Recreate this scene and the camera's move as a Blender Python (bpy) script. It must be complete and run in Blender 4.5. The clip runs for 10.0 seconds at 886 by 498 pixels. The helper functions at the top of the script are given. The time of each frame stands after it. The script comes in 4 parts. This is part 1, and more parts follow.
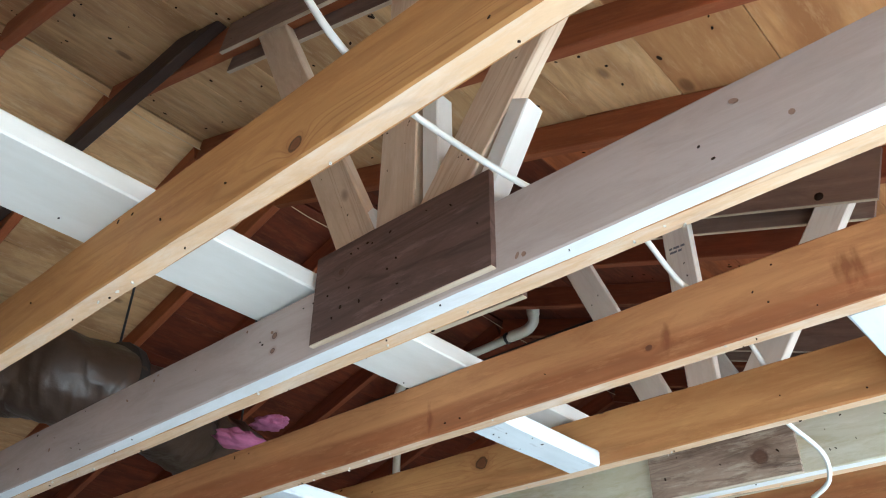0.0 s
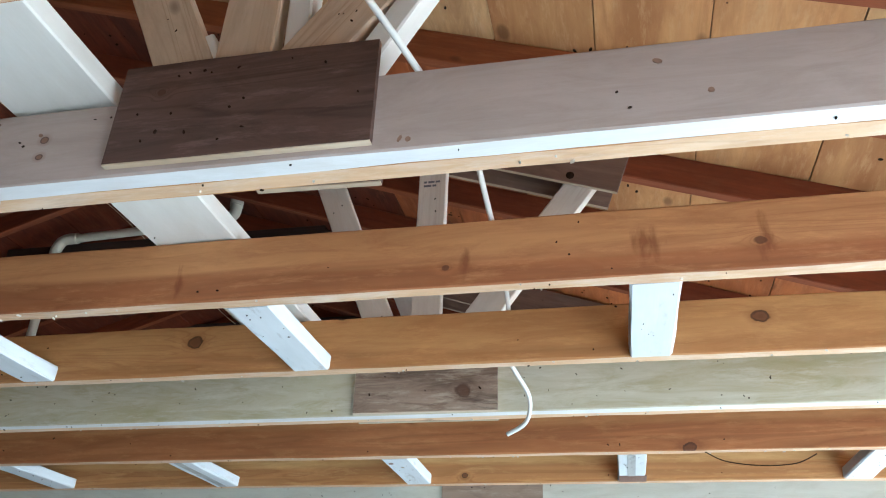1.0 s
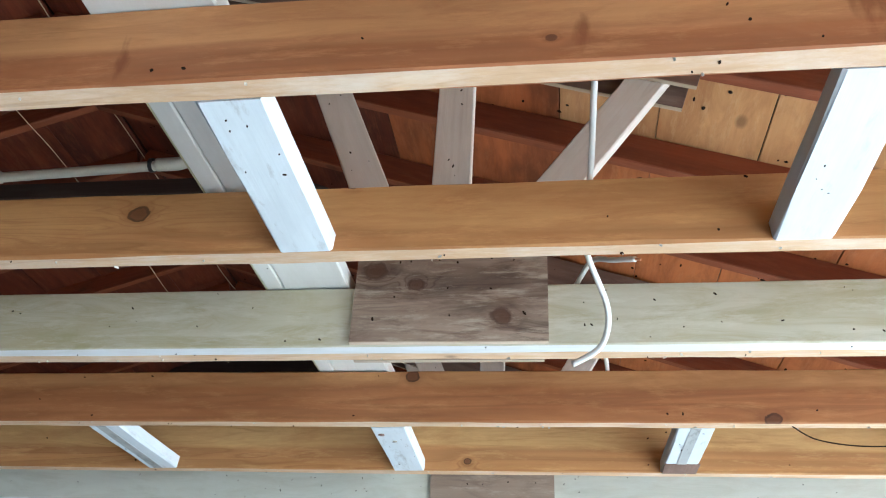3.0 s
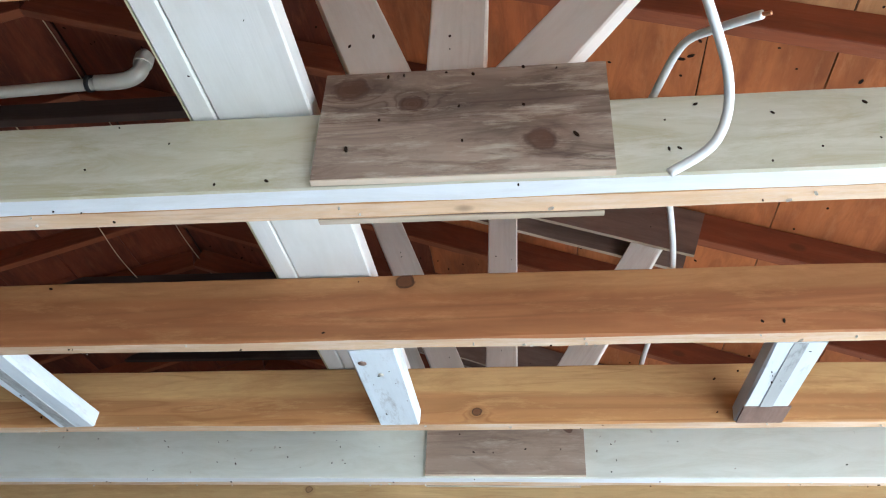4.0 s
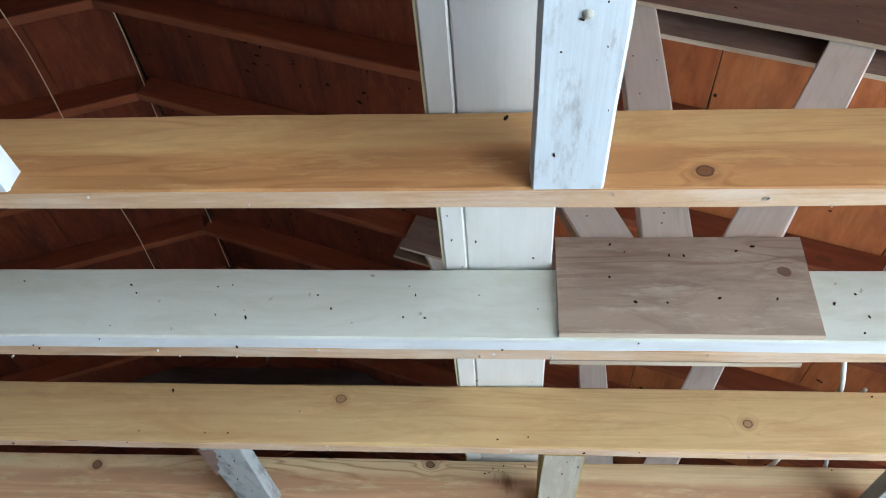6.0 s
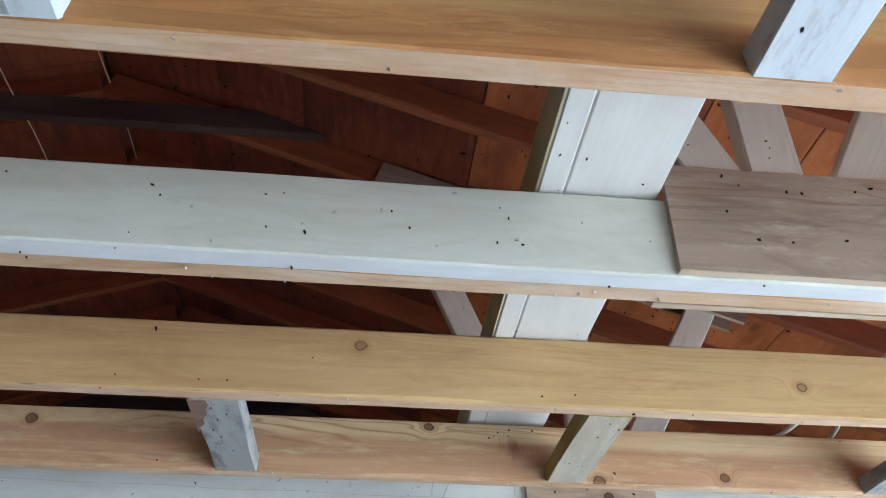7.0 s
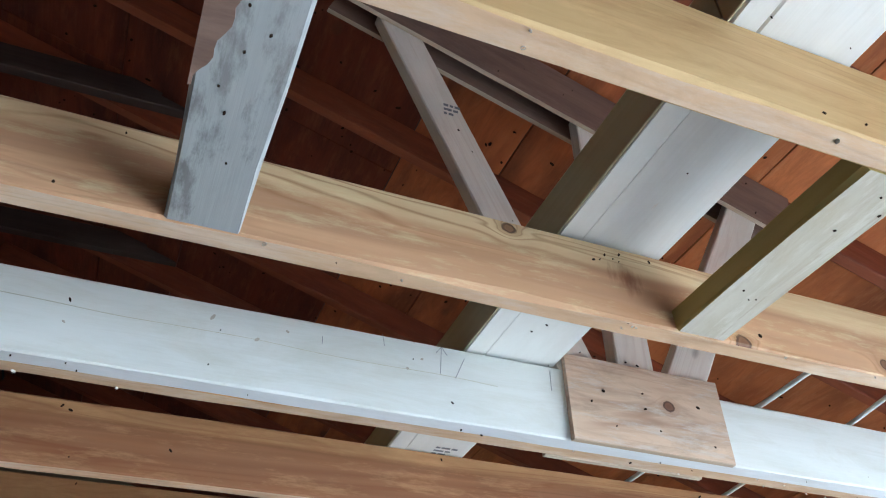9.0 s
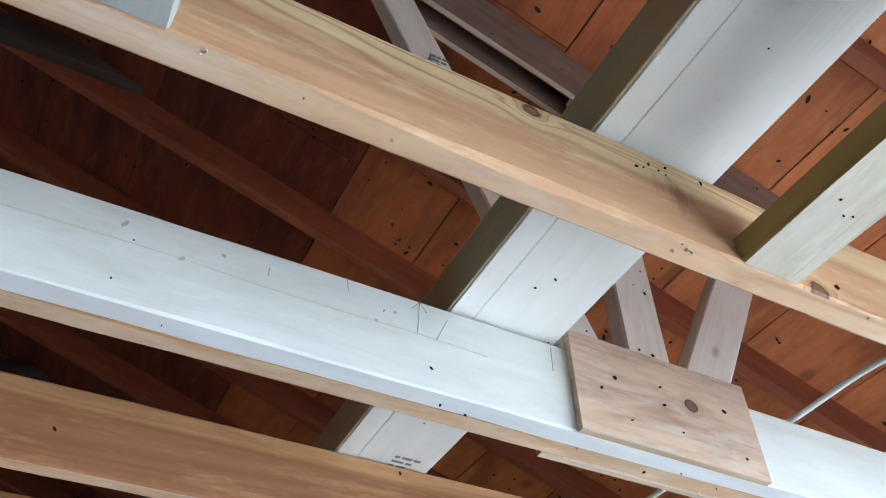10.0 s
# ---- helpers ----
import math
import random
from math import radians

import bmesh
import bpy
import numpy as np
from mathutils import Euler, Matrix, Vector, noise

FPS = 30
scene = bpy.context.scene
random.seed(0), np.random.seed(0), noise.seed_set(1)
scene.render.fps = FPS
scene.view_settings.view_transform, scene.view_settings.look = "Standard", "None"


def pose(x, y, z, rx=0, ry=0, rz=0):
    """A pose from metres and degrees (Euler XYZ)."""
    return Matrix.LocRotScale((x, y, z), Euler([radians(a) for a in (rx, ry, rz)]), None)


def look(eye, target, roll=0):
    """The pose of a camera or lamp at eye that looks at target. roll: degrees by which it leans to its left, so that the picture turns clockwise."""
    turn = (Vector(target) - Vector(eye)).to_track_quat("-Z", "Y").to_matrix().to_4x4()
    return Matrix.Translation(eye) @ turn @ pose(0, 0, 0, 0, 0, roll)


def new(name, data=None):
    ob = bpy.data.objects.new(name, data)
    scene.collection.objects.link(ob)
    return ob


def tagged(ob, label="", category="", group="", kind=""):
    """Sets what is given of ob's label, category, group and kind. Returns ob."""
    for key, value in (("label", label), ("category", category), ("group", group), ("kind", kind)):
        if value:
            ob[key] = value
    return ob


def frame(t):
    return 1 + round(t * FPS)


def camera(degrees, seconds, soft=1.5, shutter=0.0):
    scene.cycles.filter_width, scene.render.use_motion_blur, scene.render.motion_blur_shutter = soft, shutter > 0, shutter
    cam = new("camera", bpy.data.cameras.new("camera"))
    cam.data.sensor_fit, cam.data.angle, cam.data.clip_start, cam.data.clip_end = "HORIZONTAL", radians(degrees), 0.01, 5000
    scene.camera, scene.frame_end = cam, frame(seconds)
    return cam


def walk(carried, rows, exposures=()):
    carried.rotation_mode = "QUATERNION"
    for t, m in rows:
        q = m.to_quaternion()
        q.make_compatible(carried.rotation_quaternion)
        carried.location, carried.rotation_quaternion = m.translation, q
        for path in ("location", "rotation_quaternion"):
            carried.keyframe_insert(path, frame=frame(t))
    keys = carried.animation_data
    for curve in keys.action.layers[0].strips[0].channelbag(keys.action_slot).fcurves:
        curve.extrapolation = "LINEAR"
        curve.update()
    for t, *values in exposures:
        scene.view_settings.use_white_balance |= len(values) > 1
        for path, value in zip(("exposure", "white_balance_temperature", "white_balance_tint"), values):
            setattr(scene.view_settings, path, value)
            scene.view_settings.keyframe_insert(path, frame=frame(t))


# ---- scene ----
cam = camera(57.8, 10.0, soft=1.1)
PATH = [
    (0, (1.701, -0.812, 1.753), (0.602, 0.434, 2.866), 0.3),
    (0.5, (1.527, -0.83, 1.746), (0.714, 0.637, 2.836), 1.7),
    (1, (1.389, -0.864, 1.744), (1.004, 0.851, 2.698), 2.1),
    (1.5, (1.335, -0.849, 1.713), (1.019, 0.94, 2.549), 3.6),
    (2, (1.192, -0.798, 1.708), (0.995, 1.017, 2.525), 2.1),
    (2.2, (1.171, -0.728, 1.709), (1.01, 1.053, 2.605), 1.7),
    (3.3, (1.04, -0.033, 1.701), (0.763, 1.634, 2.772), 3.5),
    (3.5, (1.006, 0.096, 1.723), (0.74, 1.754, 2.809), 3.4),
    (4, (0.978, 0.394, 1.73), (0.755, 2.043, 2.839), 2.5),
    (4.5, (0.969, 0.69, 1.747), (0.718, 2.286, 2.927), 2.8),
    (5, (0.851, 0.967, 1.737), (0.613, 2.535, 2.955), 2.8),
    (5.5, (0.758, 1.17, 1.737), (0.576, 2.747, 2.954), 2.6),
    (5.7, (0.703, 1.23, 1.737), (0.506, 2.812, 2.945), 3.4),
    (6.8, (0.297, 1.505, 1.769), (0.431, 3.15, 2.899), 0.2),
    (7, (0.257, 1.547, 1.78), (0.427, 3.173, 2.932), -0.0),
    (7.5, (0.049, 1.753, 1.764), (0.317, 3.333, 2.961), 2.2),
    (8, (-0.086, 1.956, 1.782), (0.322, 3.528, 2.95), 0.7),
    (8.5, (-0.052, 2.217, 1.767), (0.452, 3.721, 2.985), -1.4),
    (9, (-0.045, 2.501, 1.768), (0.584, 3.946, 2.999), -1.9),
    (9.5, (-0.076, 2.735, 1.802), (0.624, 4.055, 3.131), -2.5),
    (10, (0.058, 2.874, 1.783), (0.751, 4.135, 3.172), -1.5),
]
EXPOSURES = [(0.0, 2.30, 5320, 0), (2.0, 2.06, 5240, 0), (3.5, 2.46, 5290, 2), (4.5, 2.27, 5280, 5), (5.5, 2.46, 5200, 1), (7.0, 2.40, 5230, 4), (7.5, 2.46, 5200, 4), (8.0, 2.50, 5190, 4), (8.5, 2.66, 5150, 3), (9.5, 2.78, 5220, 4), (10.0, 2.88, 5230, 4)]
walk(cam, [(t, look(eye, target, roll)) for t, eye, target, roll in PATH], EXPOSURES)


# ---- light ----
world = bpy.data.worlds.new("sky")
scene.world = world
world.use_nodes = True
wn = world.node_tree.nodes
sky = wn.new("ShaderNodeTexSky")
sky.sky_type, sky.sun_disc, sky.sun_elevation, sky.sun_rotation = "NISHITA", False, radians(56), radians(118)
world.node_tree.links.new(sky.outputs[0], wn["Background"].inputs[0])
wn["Background"].inputs[1].default_value = 0.12
sun = new("sun", bpy.data.lights.new("sun", "SUN"))
sun.data.energy, sun.data.angle, sun.data.color = 5.0, radians(0.5), (1.0, 0.95, 0.88)
sun.matrix_world = look((4.2, -2.2, 7.0), (0, 0, 0))


def opening_light(name, eye, target, sx, sy, watts, colour):
    lamp = new(name, bpy.data.lights.new(name, "AREA"))
    lamp.data.shape, lamp.data.size, lamp.data.size_y = "RECTANGLE", sx, sy
    lamp.data.energy, lamp.data.color = watts, colour
    lamp.matrix_world = look(eye, target)
    return lamp


# Added area lamps: they stand in for sky light at two unseen openings.
opening_light("doorway_daylight_east", (3.02, 0.7, 1.1), (1.0, 0.7, 1.3), 5.4, 2.0, 16, (0.90, 0.96, 1.0))
opening_light("doorway_daylight_south", (2.3, -3.92, 1.1), (2.1, 0.0, 0.6), 1.0, 2.0, 5.5, (0.90, 0.96, 1.0))


# ---- materials ----
def nodes_of(name):
    m = bpy.data.materials.new(name)
    m.use_nodes = True
    return m, m.node_tree.nodes, m.node_tree.links, m.node_tree.nodes["Principled BSDF"]


def ramp(n, stops):
    r = n.new("ShaderNodeValToRGB")
    e = r.color_ramp.elements
    while len(e) < len(stops):
        e.new(0.5)
    for k, (p, c) in zip(e, stops):
        k.position, k.color = p, (*c, 1) if len(c) == 3 else c
    return r


def mathn(n, l, op, a, b=None):
    m = n.new("ShaderNodeMath")
    m.operation = op
    for i, v in enumerate((a, b)):
        if v is None:
            continue
        if isinstance(v, (int, float)):
            m.inputs[i].default_value = v
        else:
            l.new(v, m.inputs[i])
    return m.outputs[0]


def mixc(n, l, fac, a, b, blend="MIX"):
    m = n.new("ShaderNodeMix")
    m.data_type, m.blend_type = "RGBA", blend
    if isinstance(fac, (int, float)):
        m.inputs[0].default_value = fac
    else:
        l.new(fac, m.inputs[0])
    for i, v in ((6, a), (7, b)):
        if isinstance(v, tuple):
            m.inputs[i].default_value = (*v, 1)
        else:
            l.new(v, m.inputs[i])
    return m.outputs[2]


def scaled(n, l, vec, s):
    m = n.new("ShaderNodeVectorMath")
    m.operation = "MULTIPLY"
    l.new(vec, m.inputs[0])
    m.inputs[1].default_value = s
    return m.outputs[0]


def wood(name, light, dark, knots=(), grain=0.5, rough=0.62, vary=0.25, paint=None, cover=0.8, dirt=(0.16, 0.13, 0.1),
         stain=None, auto_knots=0.055, knot_dark=0.9, core=0.8, knot_tone=(0.085, 0.032, 0.016), heart=None, residue=0.0,
         figure=0.0, weather=None, runs=()):
    """Sawn timber with its grain along local x. knots: (x, z, radius) on the broad face. paint: a worn coat over it."""
    m, n, l, b = nodes_of(name)
    tc = n.new("ShaderNodeTexCoord").outputs["Object"]
    info = n.new("ShaderNodeObjectInfo").outputs["Random"]
    off = n.new("ShaderNodeCombineXYZ")
    l.new(mathn(n, l, "MULTIPLY", info, 53.0), off.inputs[0])
    l.new(mathn(n, l, "MULTIPLY", info, 7.0), off.inputs[1])
    l.new(mathn(n, l, "MULTIPLY", info, 3.7), off.inputs[2])
    add = n.new("ShaderNodeVectorMath")
    l.new(tc, add.inputs[0])
    l.new(off.outputs[0], add.inputs[1])
    v = add.outputs[0]
    # distance to the knots bends the grain
    kd = None
    for kx, kz, kr in knots:
        d = n.new("ShaderNodeVectorMath")
        d.operation = "SUBTRACT"
        l.new(tc, d.inputs[0])
        d.inputs[1].default_value = (kx, 0, kz)
        sc = scaled(n, l, d.outputs[0], (1.05 / kr, 0.15 / kr, 1.3 / kr))
        ln = n.new("ShaderNodeVectorMath")
        ln.operation = "LENGTH"
        l.new(sc, ln.inputs[0])
        kd = ln.outputs["Value"] if kd is None else mathn(n, l, "MINIMUM", kd, ln.outputs["Value"])
    ring = n.new("ShaderNodeTexNoise")
    ring.inputs["Scale"].default_value, ring.inputs["Detail"].default_value, ring.inputs["Distortion"].default_value = 1.0, 3.0, 0.6
    l.new(scaled(n, l, v, (0.55, 7.0, 9.0)), ring.inputs["Vector"])
    rv = ring.outputs[0]
    if kd is not None:
        rv = mathn(n, l, "ADD", rv, mathn(n, l, "MULTIPLY", mathn(n, l, "POWER", 2.718, mathn(n, l, "MULTIPLY", kd, -0.9)), 0.35))
    bands = mathn(n, l, "PINGPONG", mathn(n, l, "MULTIPLY", rv, 7.0), 0.5)
    fib = n.new("ShaderNodeTexNoise")
    fib.inputs["Scale"].default_value, fib.inputs["Detail"].default_value = 1.0, 4.0
    l.new(scaled(n, l, v, (5.0, 150.0, 150.0)), fib.inputs["Vector"])
    broad = n.new("ShaderNodeTexNoise")
    broad.inputs["Scale"].default_value, broad.inputs["Detail"].default_value = 1.0, 2.0
    l.new(scaled(n, l, v, (1.3, 4.0, 5.0)), broad.inputs["Vector"])
    g = mathn(n, l, "ADD", mathn(n, l, "MULTIPLY", bands, grain * 1.5), mathn(n, l, "MULTIPLY", fib.outputs[0], 0.3))
    g = mathn(n, l, "ADD", g, mathn(n, l, "MULTIPLY", mathn(n, l, "SUBTRACT", broad.outputs[0], 0.5), 0.9))
    gr = n.new("ShaderNodeMapRange")
    gr.inputs[1].default_value, gr.inputs[2].default_value = 0.0, 1.0
    l.new(g, gr.inputs[0])
    col = mixc(n, l, gr.outputs[0], light, dark)
    # piece-to-piece tone
    hsv = n.new("ShaderNodeHueSaturation")
    l.new(col, hsv.inputs["Color"])
    l.new(mathn(n, l, "ADD", mathn(n, l, "MULTIPLY", info, vary), 1.0 - vary * 0.55), hsv.inputs["Value"])
    col = hsv.outputs[0]
    if heart:
        hz, hcol = heart
        sep = n.new("ShaderNodeSeparateXYZ")
        l.new(tc, sep.inputs[0])
        hr = n.new("ShaderNodeMapRange")
        hr.inputs[1].default_value, hr.inputs[2].default_value, hr.inputs[3].default_value, hr.inputs[4].default_value = hz - 0.006, hz + 0.010, 1.0, 0.0
        l.new(mathn(n, l, "ADD", sep.outputs[2], mathn(n, l, "MULTIPLY", mathn(n, l, "SUBTRACT", ring.outputs[0], 0.5), 0.09)), hr.inputs[0])
        hc = mixc(n, l, mathn(n, l, "MULTIPLY", bands, 1.1), hcol, tuple(0.45 * c for c in hcol))
        col = mixc(n, l, mathn(n, l, "MULTIPLY", hr.outputs[0], 0.75), col, hc)
    if figure:
        # fine dark late-wood lines that follow the rings
        fine = mathn(n, l, "PINGPONG", mathn(n, l, "MULTIPLY", rv, 17.0), 0.5)
        fl = ramp(n, [(0.30, (0, 0, 0)), (0.49, (1, 1, 1))])
        l.new(fine, fl.inputs[0])
        area = n.new("ShaderNodeTexNoise")
        area.inputs["Scale"].default_value, area.inputs["Detail"].default_value = 1.0, 2.0
        l.new(scaled(n, l, v, (1.1, 9.0, 11.0)), area.inputs["Vector"])
        ar = ramp(n, [(0.42, (0, 0, 0)), (0.62, (1, 1, 1))])
        l.new(area.outputs[0], ar.inputs[0])
        lf = mathn(n, l, "MULTIPLY", fl.outputs[0], mathn(n, l, "MULTIPLY", ar.outputs[0], figure))
        col = mixc(n, l, lf, col, (dark[0] * 0.62, dark[1] * 0.48, dark[2] * 0.42))
    if residue:
        rs = n.new("ShaderNodeTexNoise")
        rs.inputs["Scale"].default_value, rs.inputs["Detail"].default_value, rs.inputs["Roughness"].default_value = 1.0, 7.0, 0.75
        l.new(scaled(n, l, v, (5.0, 18.0, 18.0)), rs.inputs["Vector"])
        rsr = ramp(n, [(0.46, (0, 0, 0)), (0.70, (1, 1, 1))])
        l.new(rs.outputs[0], rsr.inputs[0])
        col = mixc(n, l, mathn(n, l, "MULTIPLY", rsr.outputs[0], residue), col, (0.78, 0.74, 0.68))
    if stain:
        sn = n.new("ShaderNodeTexNoise")
        sn.inputs["Scale"].default_value, sn.inputs["Detail"].default_value = 1.0, 5.0
        l.new(scaled(n, l, v, (2.2, 6.0, 6.0)), sn.inputs["Vector"])
        sr = ramp(n, [(0.5, (0, 0, 0)), (0.68, (1, 1, 1))])
        l.new(sn.outputs[0], sr.inputs[0])
        col = mixc(n, l, mathn(n, l, "MULTIPLY", sr.outputs[0], 0.75), col, stain)
    bumpv = fib.outputs[0]
    if paint:
        pn = n.new("ShaderNodeTexNoise")
        pn.inputs["Scale"].default_value, pn.inputs["Detail"].default_value, pn.inputs["Roughness"].default_value = 1.0, 6.0, 0.7
        l.new(scaled(n, l, v, (9.0, 30.0, 30.0)), pn.inputs["Vector"])
        pr = ramp(n, [(max(0.02, 0.72 - cover * 0.5), (0, 0, 0)), (0.80 - cover * 0.42, (1, 1, 1))])
        l.new(pn.outputs[0], pr.inputs[0])
        # brush marks and grime in the coat
        gm = n.new("ShaderNodeTexNoise")
        gm.inputs["Scale"].default_value, gm.inputs["Detail"].default_value, gm.inputs["Roughness"].default_value = 1.0, 5.0, 0.65
        l.new(scaled(n, l, v, (6.0, 22.0, 22.0)), gm.inputs["Vector"])
        gmr = ramp(n, [(0.36, (0, 0, 0)), (0.72, (1, 1, 1))])
        l.new(gm.outputs[0], gmr.inputs[0])
        coat = mixc(n, l, mathn(n, l, "MULTIPLY", gmr.outputs[0], 0.22), paint, dirt)
        coat = mixc(n, l, mathn(n, l, "MULTIPLY", bands, 0.16), coat, tuple(0.72 * c for c in paint))
        col = mixc(n, l, pr.outputs[0], col, coat)
    if weather:
        wcol, wpale, wamt = weather
        wt = n.new("ShaderNodeTexNoise")
        wt.inputs["Scale"].default_value, wt.inputs["Detail"].default_value, wt.inputs["Roughness"].default_value = 1.0, 8.0, 0.72
        wt.inputs["Distortion"].default_value = 0.8
        l.new(scaled(n, l, v, (4.0, 15.0, 19.0)), wt.inputs["Vector"])
        wr = ramp(n, [(0.44, (0, 0, 0)), (0.66, (1, 1, 1))])
        l.new(wt.outputs[0], wr.inputs[0])
        col = mixc(n, l, mathn(n, l, "MULTIPLY", wr.outputs[0], wamt), col, wcol)
        wp = n.new("ShaderNodeTexNoise")
        wp.inputs["Scale"].default_value, wp.inputs["Detail"].default_value, wp.inputs["Roughness"].default_value = 1.0, 8.0, 0.75
        l.new(scaled(n, l, v, (7.0, 33.0, 40.0)), wp.inputs["Vector"])
        wpr = ramp(n, [(0.52, (0, 0, 0)), (0.66, (1, 1, 1))])
        l.new(wp.outputs[0], wpr.inputs[0])
        col = mixc(n, l, mathn(n, l, "MULTIPLY", wpr.outputs[0], wamt * 0.8), col, wpale)
    for rx, rz, rw, rh in runs:
        # resin that has run down the face
        d = n.new("ShaderNodeVectorMath")
        d.operation = "SUBTRACT"
        l.new(tc, d.inputs[0])
        d.inputs[1].default_value = (rx, 0, rz)
        ln = n.new("ShaderNodeVectorMath")
        ln.operation = "LENGTH"
        l.new(scaled(n, l, d.outputs[0], (1 / rw, 0, 1 / rh)), ln.inputs[0])
        rn = n.new("ShaderNodeTexNoise")
        rn.inputs["Scale"].default_value, rn.inputs["Detail"].default_value = 1.0, 5.0
        l.new(scaled(n, l, tc, (70.0, 20.0, 22.0)), rn.inputs["Vector"])
        rd = mathn(n, l, "ADD", ln.outputs["Value"], mathn(n, l, "MULTIPLY", mathn(n, l, "SUBTRACT", rn.outputs[0], 0.5), 2.2))
        rf = ramp(n, [(0.25, (1, 1, 1)), (1.0, (0, 0, 0))])
        l.new(rd, rf.inputs[0])
        col = mixc(n, l, mathn(n, l, "MULTIPLY", rf.outputs[0], 0.72), col, (0.20, 0.062, 0.022))
    if auto_knots:
        vo = n.new("ShaderNodeTexVoronoi")
        vo.inputs["Scale"].default_value = 1.0
        l.new(scaled(n, l, v, (3.0, 5.0, 6.0)), vo.inputs["Vector"])
        vr = ramp(n, [(0.0, (1, 1, 1)), (auto_knots, (0.85, 0.85, 0.85)), (auto_knots * 1.6, (0, 0, 0))])
        l.new(vo.outputs["Distance"], vr.inputs[0])
        col = mixc(n, l, mathn(n, l, "MULTIPLY", vr.outputs[0], 0.62), col, (0.09, 0.035, 0.015))
    if kd is not None:
        kn = n.new("ShaderNodeTexNoise")
        kn.inputs["Scale"].default_value, kn.inputs["Detail"].default_value = 42.0, 3.0
        l.new(tc, kn.inputs["Vector"])
        rad = mathn(n, l, "ADD", kd, mathn(n, l, "MULTIPLY", mathn(n, l, "SUBTRACT", kn.outputs[0], 0.5), 1.1))
        halo = ramp(n, [(0.0, (1, 1, 1)), (0.45, (1, 1, 1)), (0.85, (0, 0, 0))])
        l.new(mathn(n, l, "MULTIPLY", rad, 0.4), halo.inputs[0])
        col = mixc(n, l, mathn(n, l, "MULTIPLY", halo.outputs[0], 0.45 * knot_dark), col, tuple(0.35 * a_ + 0.65 * q * w for a_, q, w in zip(knot_tone, dark, (0.9, 0.72, 0.62))))
        heartk = ramp(n, [(0.0, (1, 1, 1)), (0.40, (0.92, 0.92, 0.92)), (0.52, (0, 0, 0))])
        l.new(mathn(n, l, "MULTIPLY", rad, 0.5), heartk.inputs[0])
        col = mixc(n, l, mathn(n, l, "MULTIPLY", heartk.outputs[0], 0.25 + 0.72 * core), col, tuple(0.8 * a_ + 0.2 * q * w for a_, q, w in zip(knot_tone, dark, (0.7, 0.5, 0.42))))
        rim = ramp(n, [(0.34, (0, 0, 0)), (0.44, (1, 1, 1)), (0.49, (1, 1, 1)), (0.55, (0, 0, 0))])
        l.new(mathn(n, l, "MULTIPLY", rad, 0.5), rim.inputs[0])
        col = mixc(n, l, mathn(n, l, "MULTIPLY", mathn(n, l, "MULTIPLY", rim.outputs[0], knot_dark), mathn(n, l, "ADD", 0.35, kn.outputs[0])), col, (0.045, 0.018, 0.010))
    l.new(col, b.inputs["Base Color"])
    rr = n.new("ShaderNodeMapRange")
    rr.inputs[3].default_value, rr.inputs[4].default_value = rough - 0.08, rough + 0.15
    l.new(fib.outputs[0], rr.inputs[0])
    l.new(rr.outputs[0], b.inputs["Roughness"])
    b.inputs["Specular IOR Level"].default_value = 0.35
    bp = n.new("ShaderNodeBump")
    bp.inputs["Strength"].default_value, bp.inputs["Distance"].default_value = 0.35, 0.0012
    l.new(bumpv, bp.inputs["Height"])
    l.new(bp.outputs[0], b.inputs["Normal"])
    return m


def plain(name, colour, rough=0.6, metal=0.0, var=0.25, scale=20.0, bump=0.2):
    m, n, l, b = nodes_of(name)
    t = n.new("ShaderNodeTexNoise")
    t.inputs["Scale"].default_value, t.inputs["Detail"].default_value = scale, 6.0
    l.new(n.new("ShaderNodeTexCoord").outputs["Object"], t.inputs["Vector"])
    big = n.new("ShaderNodeTexNoise")
    big.inputs["Scale"].default_value, big.inputs["Detail"].default_value = scale * 0.12, 3.0
    l.new(n["Texture Coordinate"].outputs["Object"], big.inputs["Vector"])
    f = mathn(n, l, "MULTIPLY", mathn(n, l, "ADD", t.outputs[0], big.outputs[0]), 0.5)
    l.new(mixc(n, l, f, tuple(c * (1 + var) for c in colour), tuple(c * (1 - var) for c in colour)), b.inputs["Base Color"])
    b.inputs["Roughness"].default_value, b.inputs["Metallic"].default_value = rough, metal
    bp = n.new("ShaderNodeBump")
    bp.inputs["Strength"].default_value, bp.inputs["Distance"].default_value = bump, 0.002
    l.new(t.outputs[0], bp.inputs["Height"])
    l.new(bp.outputs[0], b.inputs["Normal"])
    return m


AMBER, AMBER_D = (0.50, 0.26, 0.09), (0.31, 0.13, 0.042)
PINE, PINE_D = (0.74, 0.50, 0.25), (0.52, 0.27, 0.11)

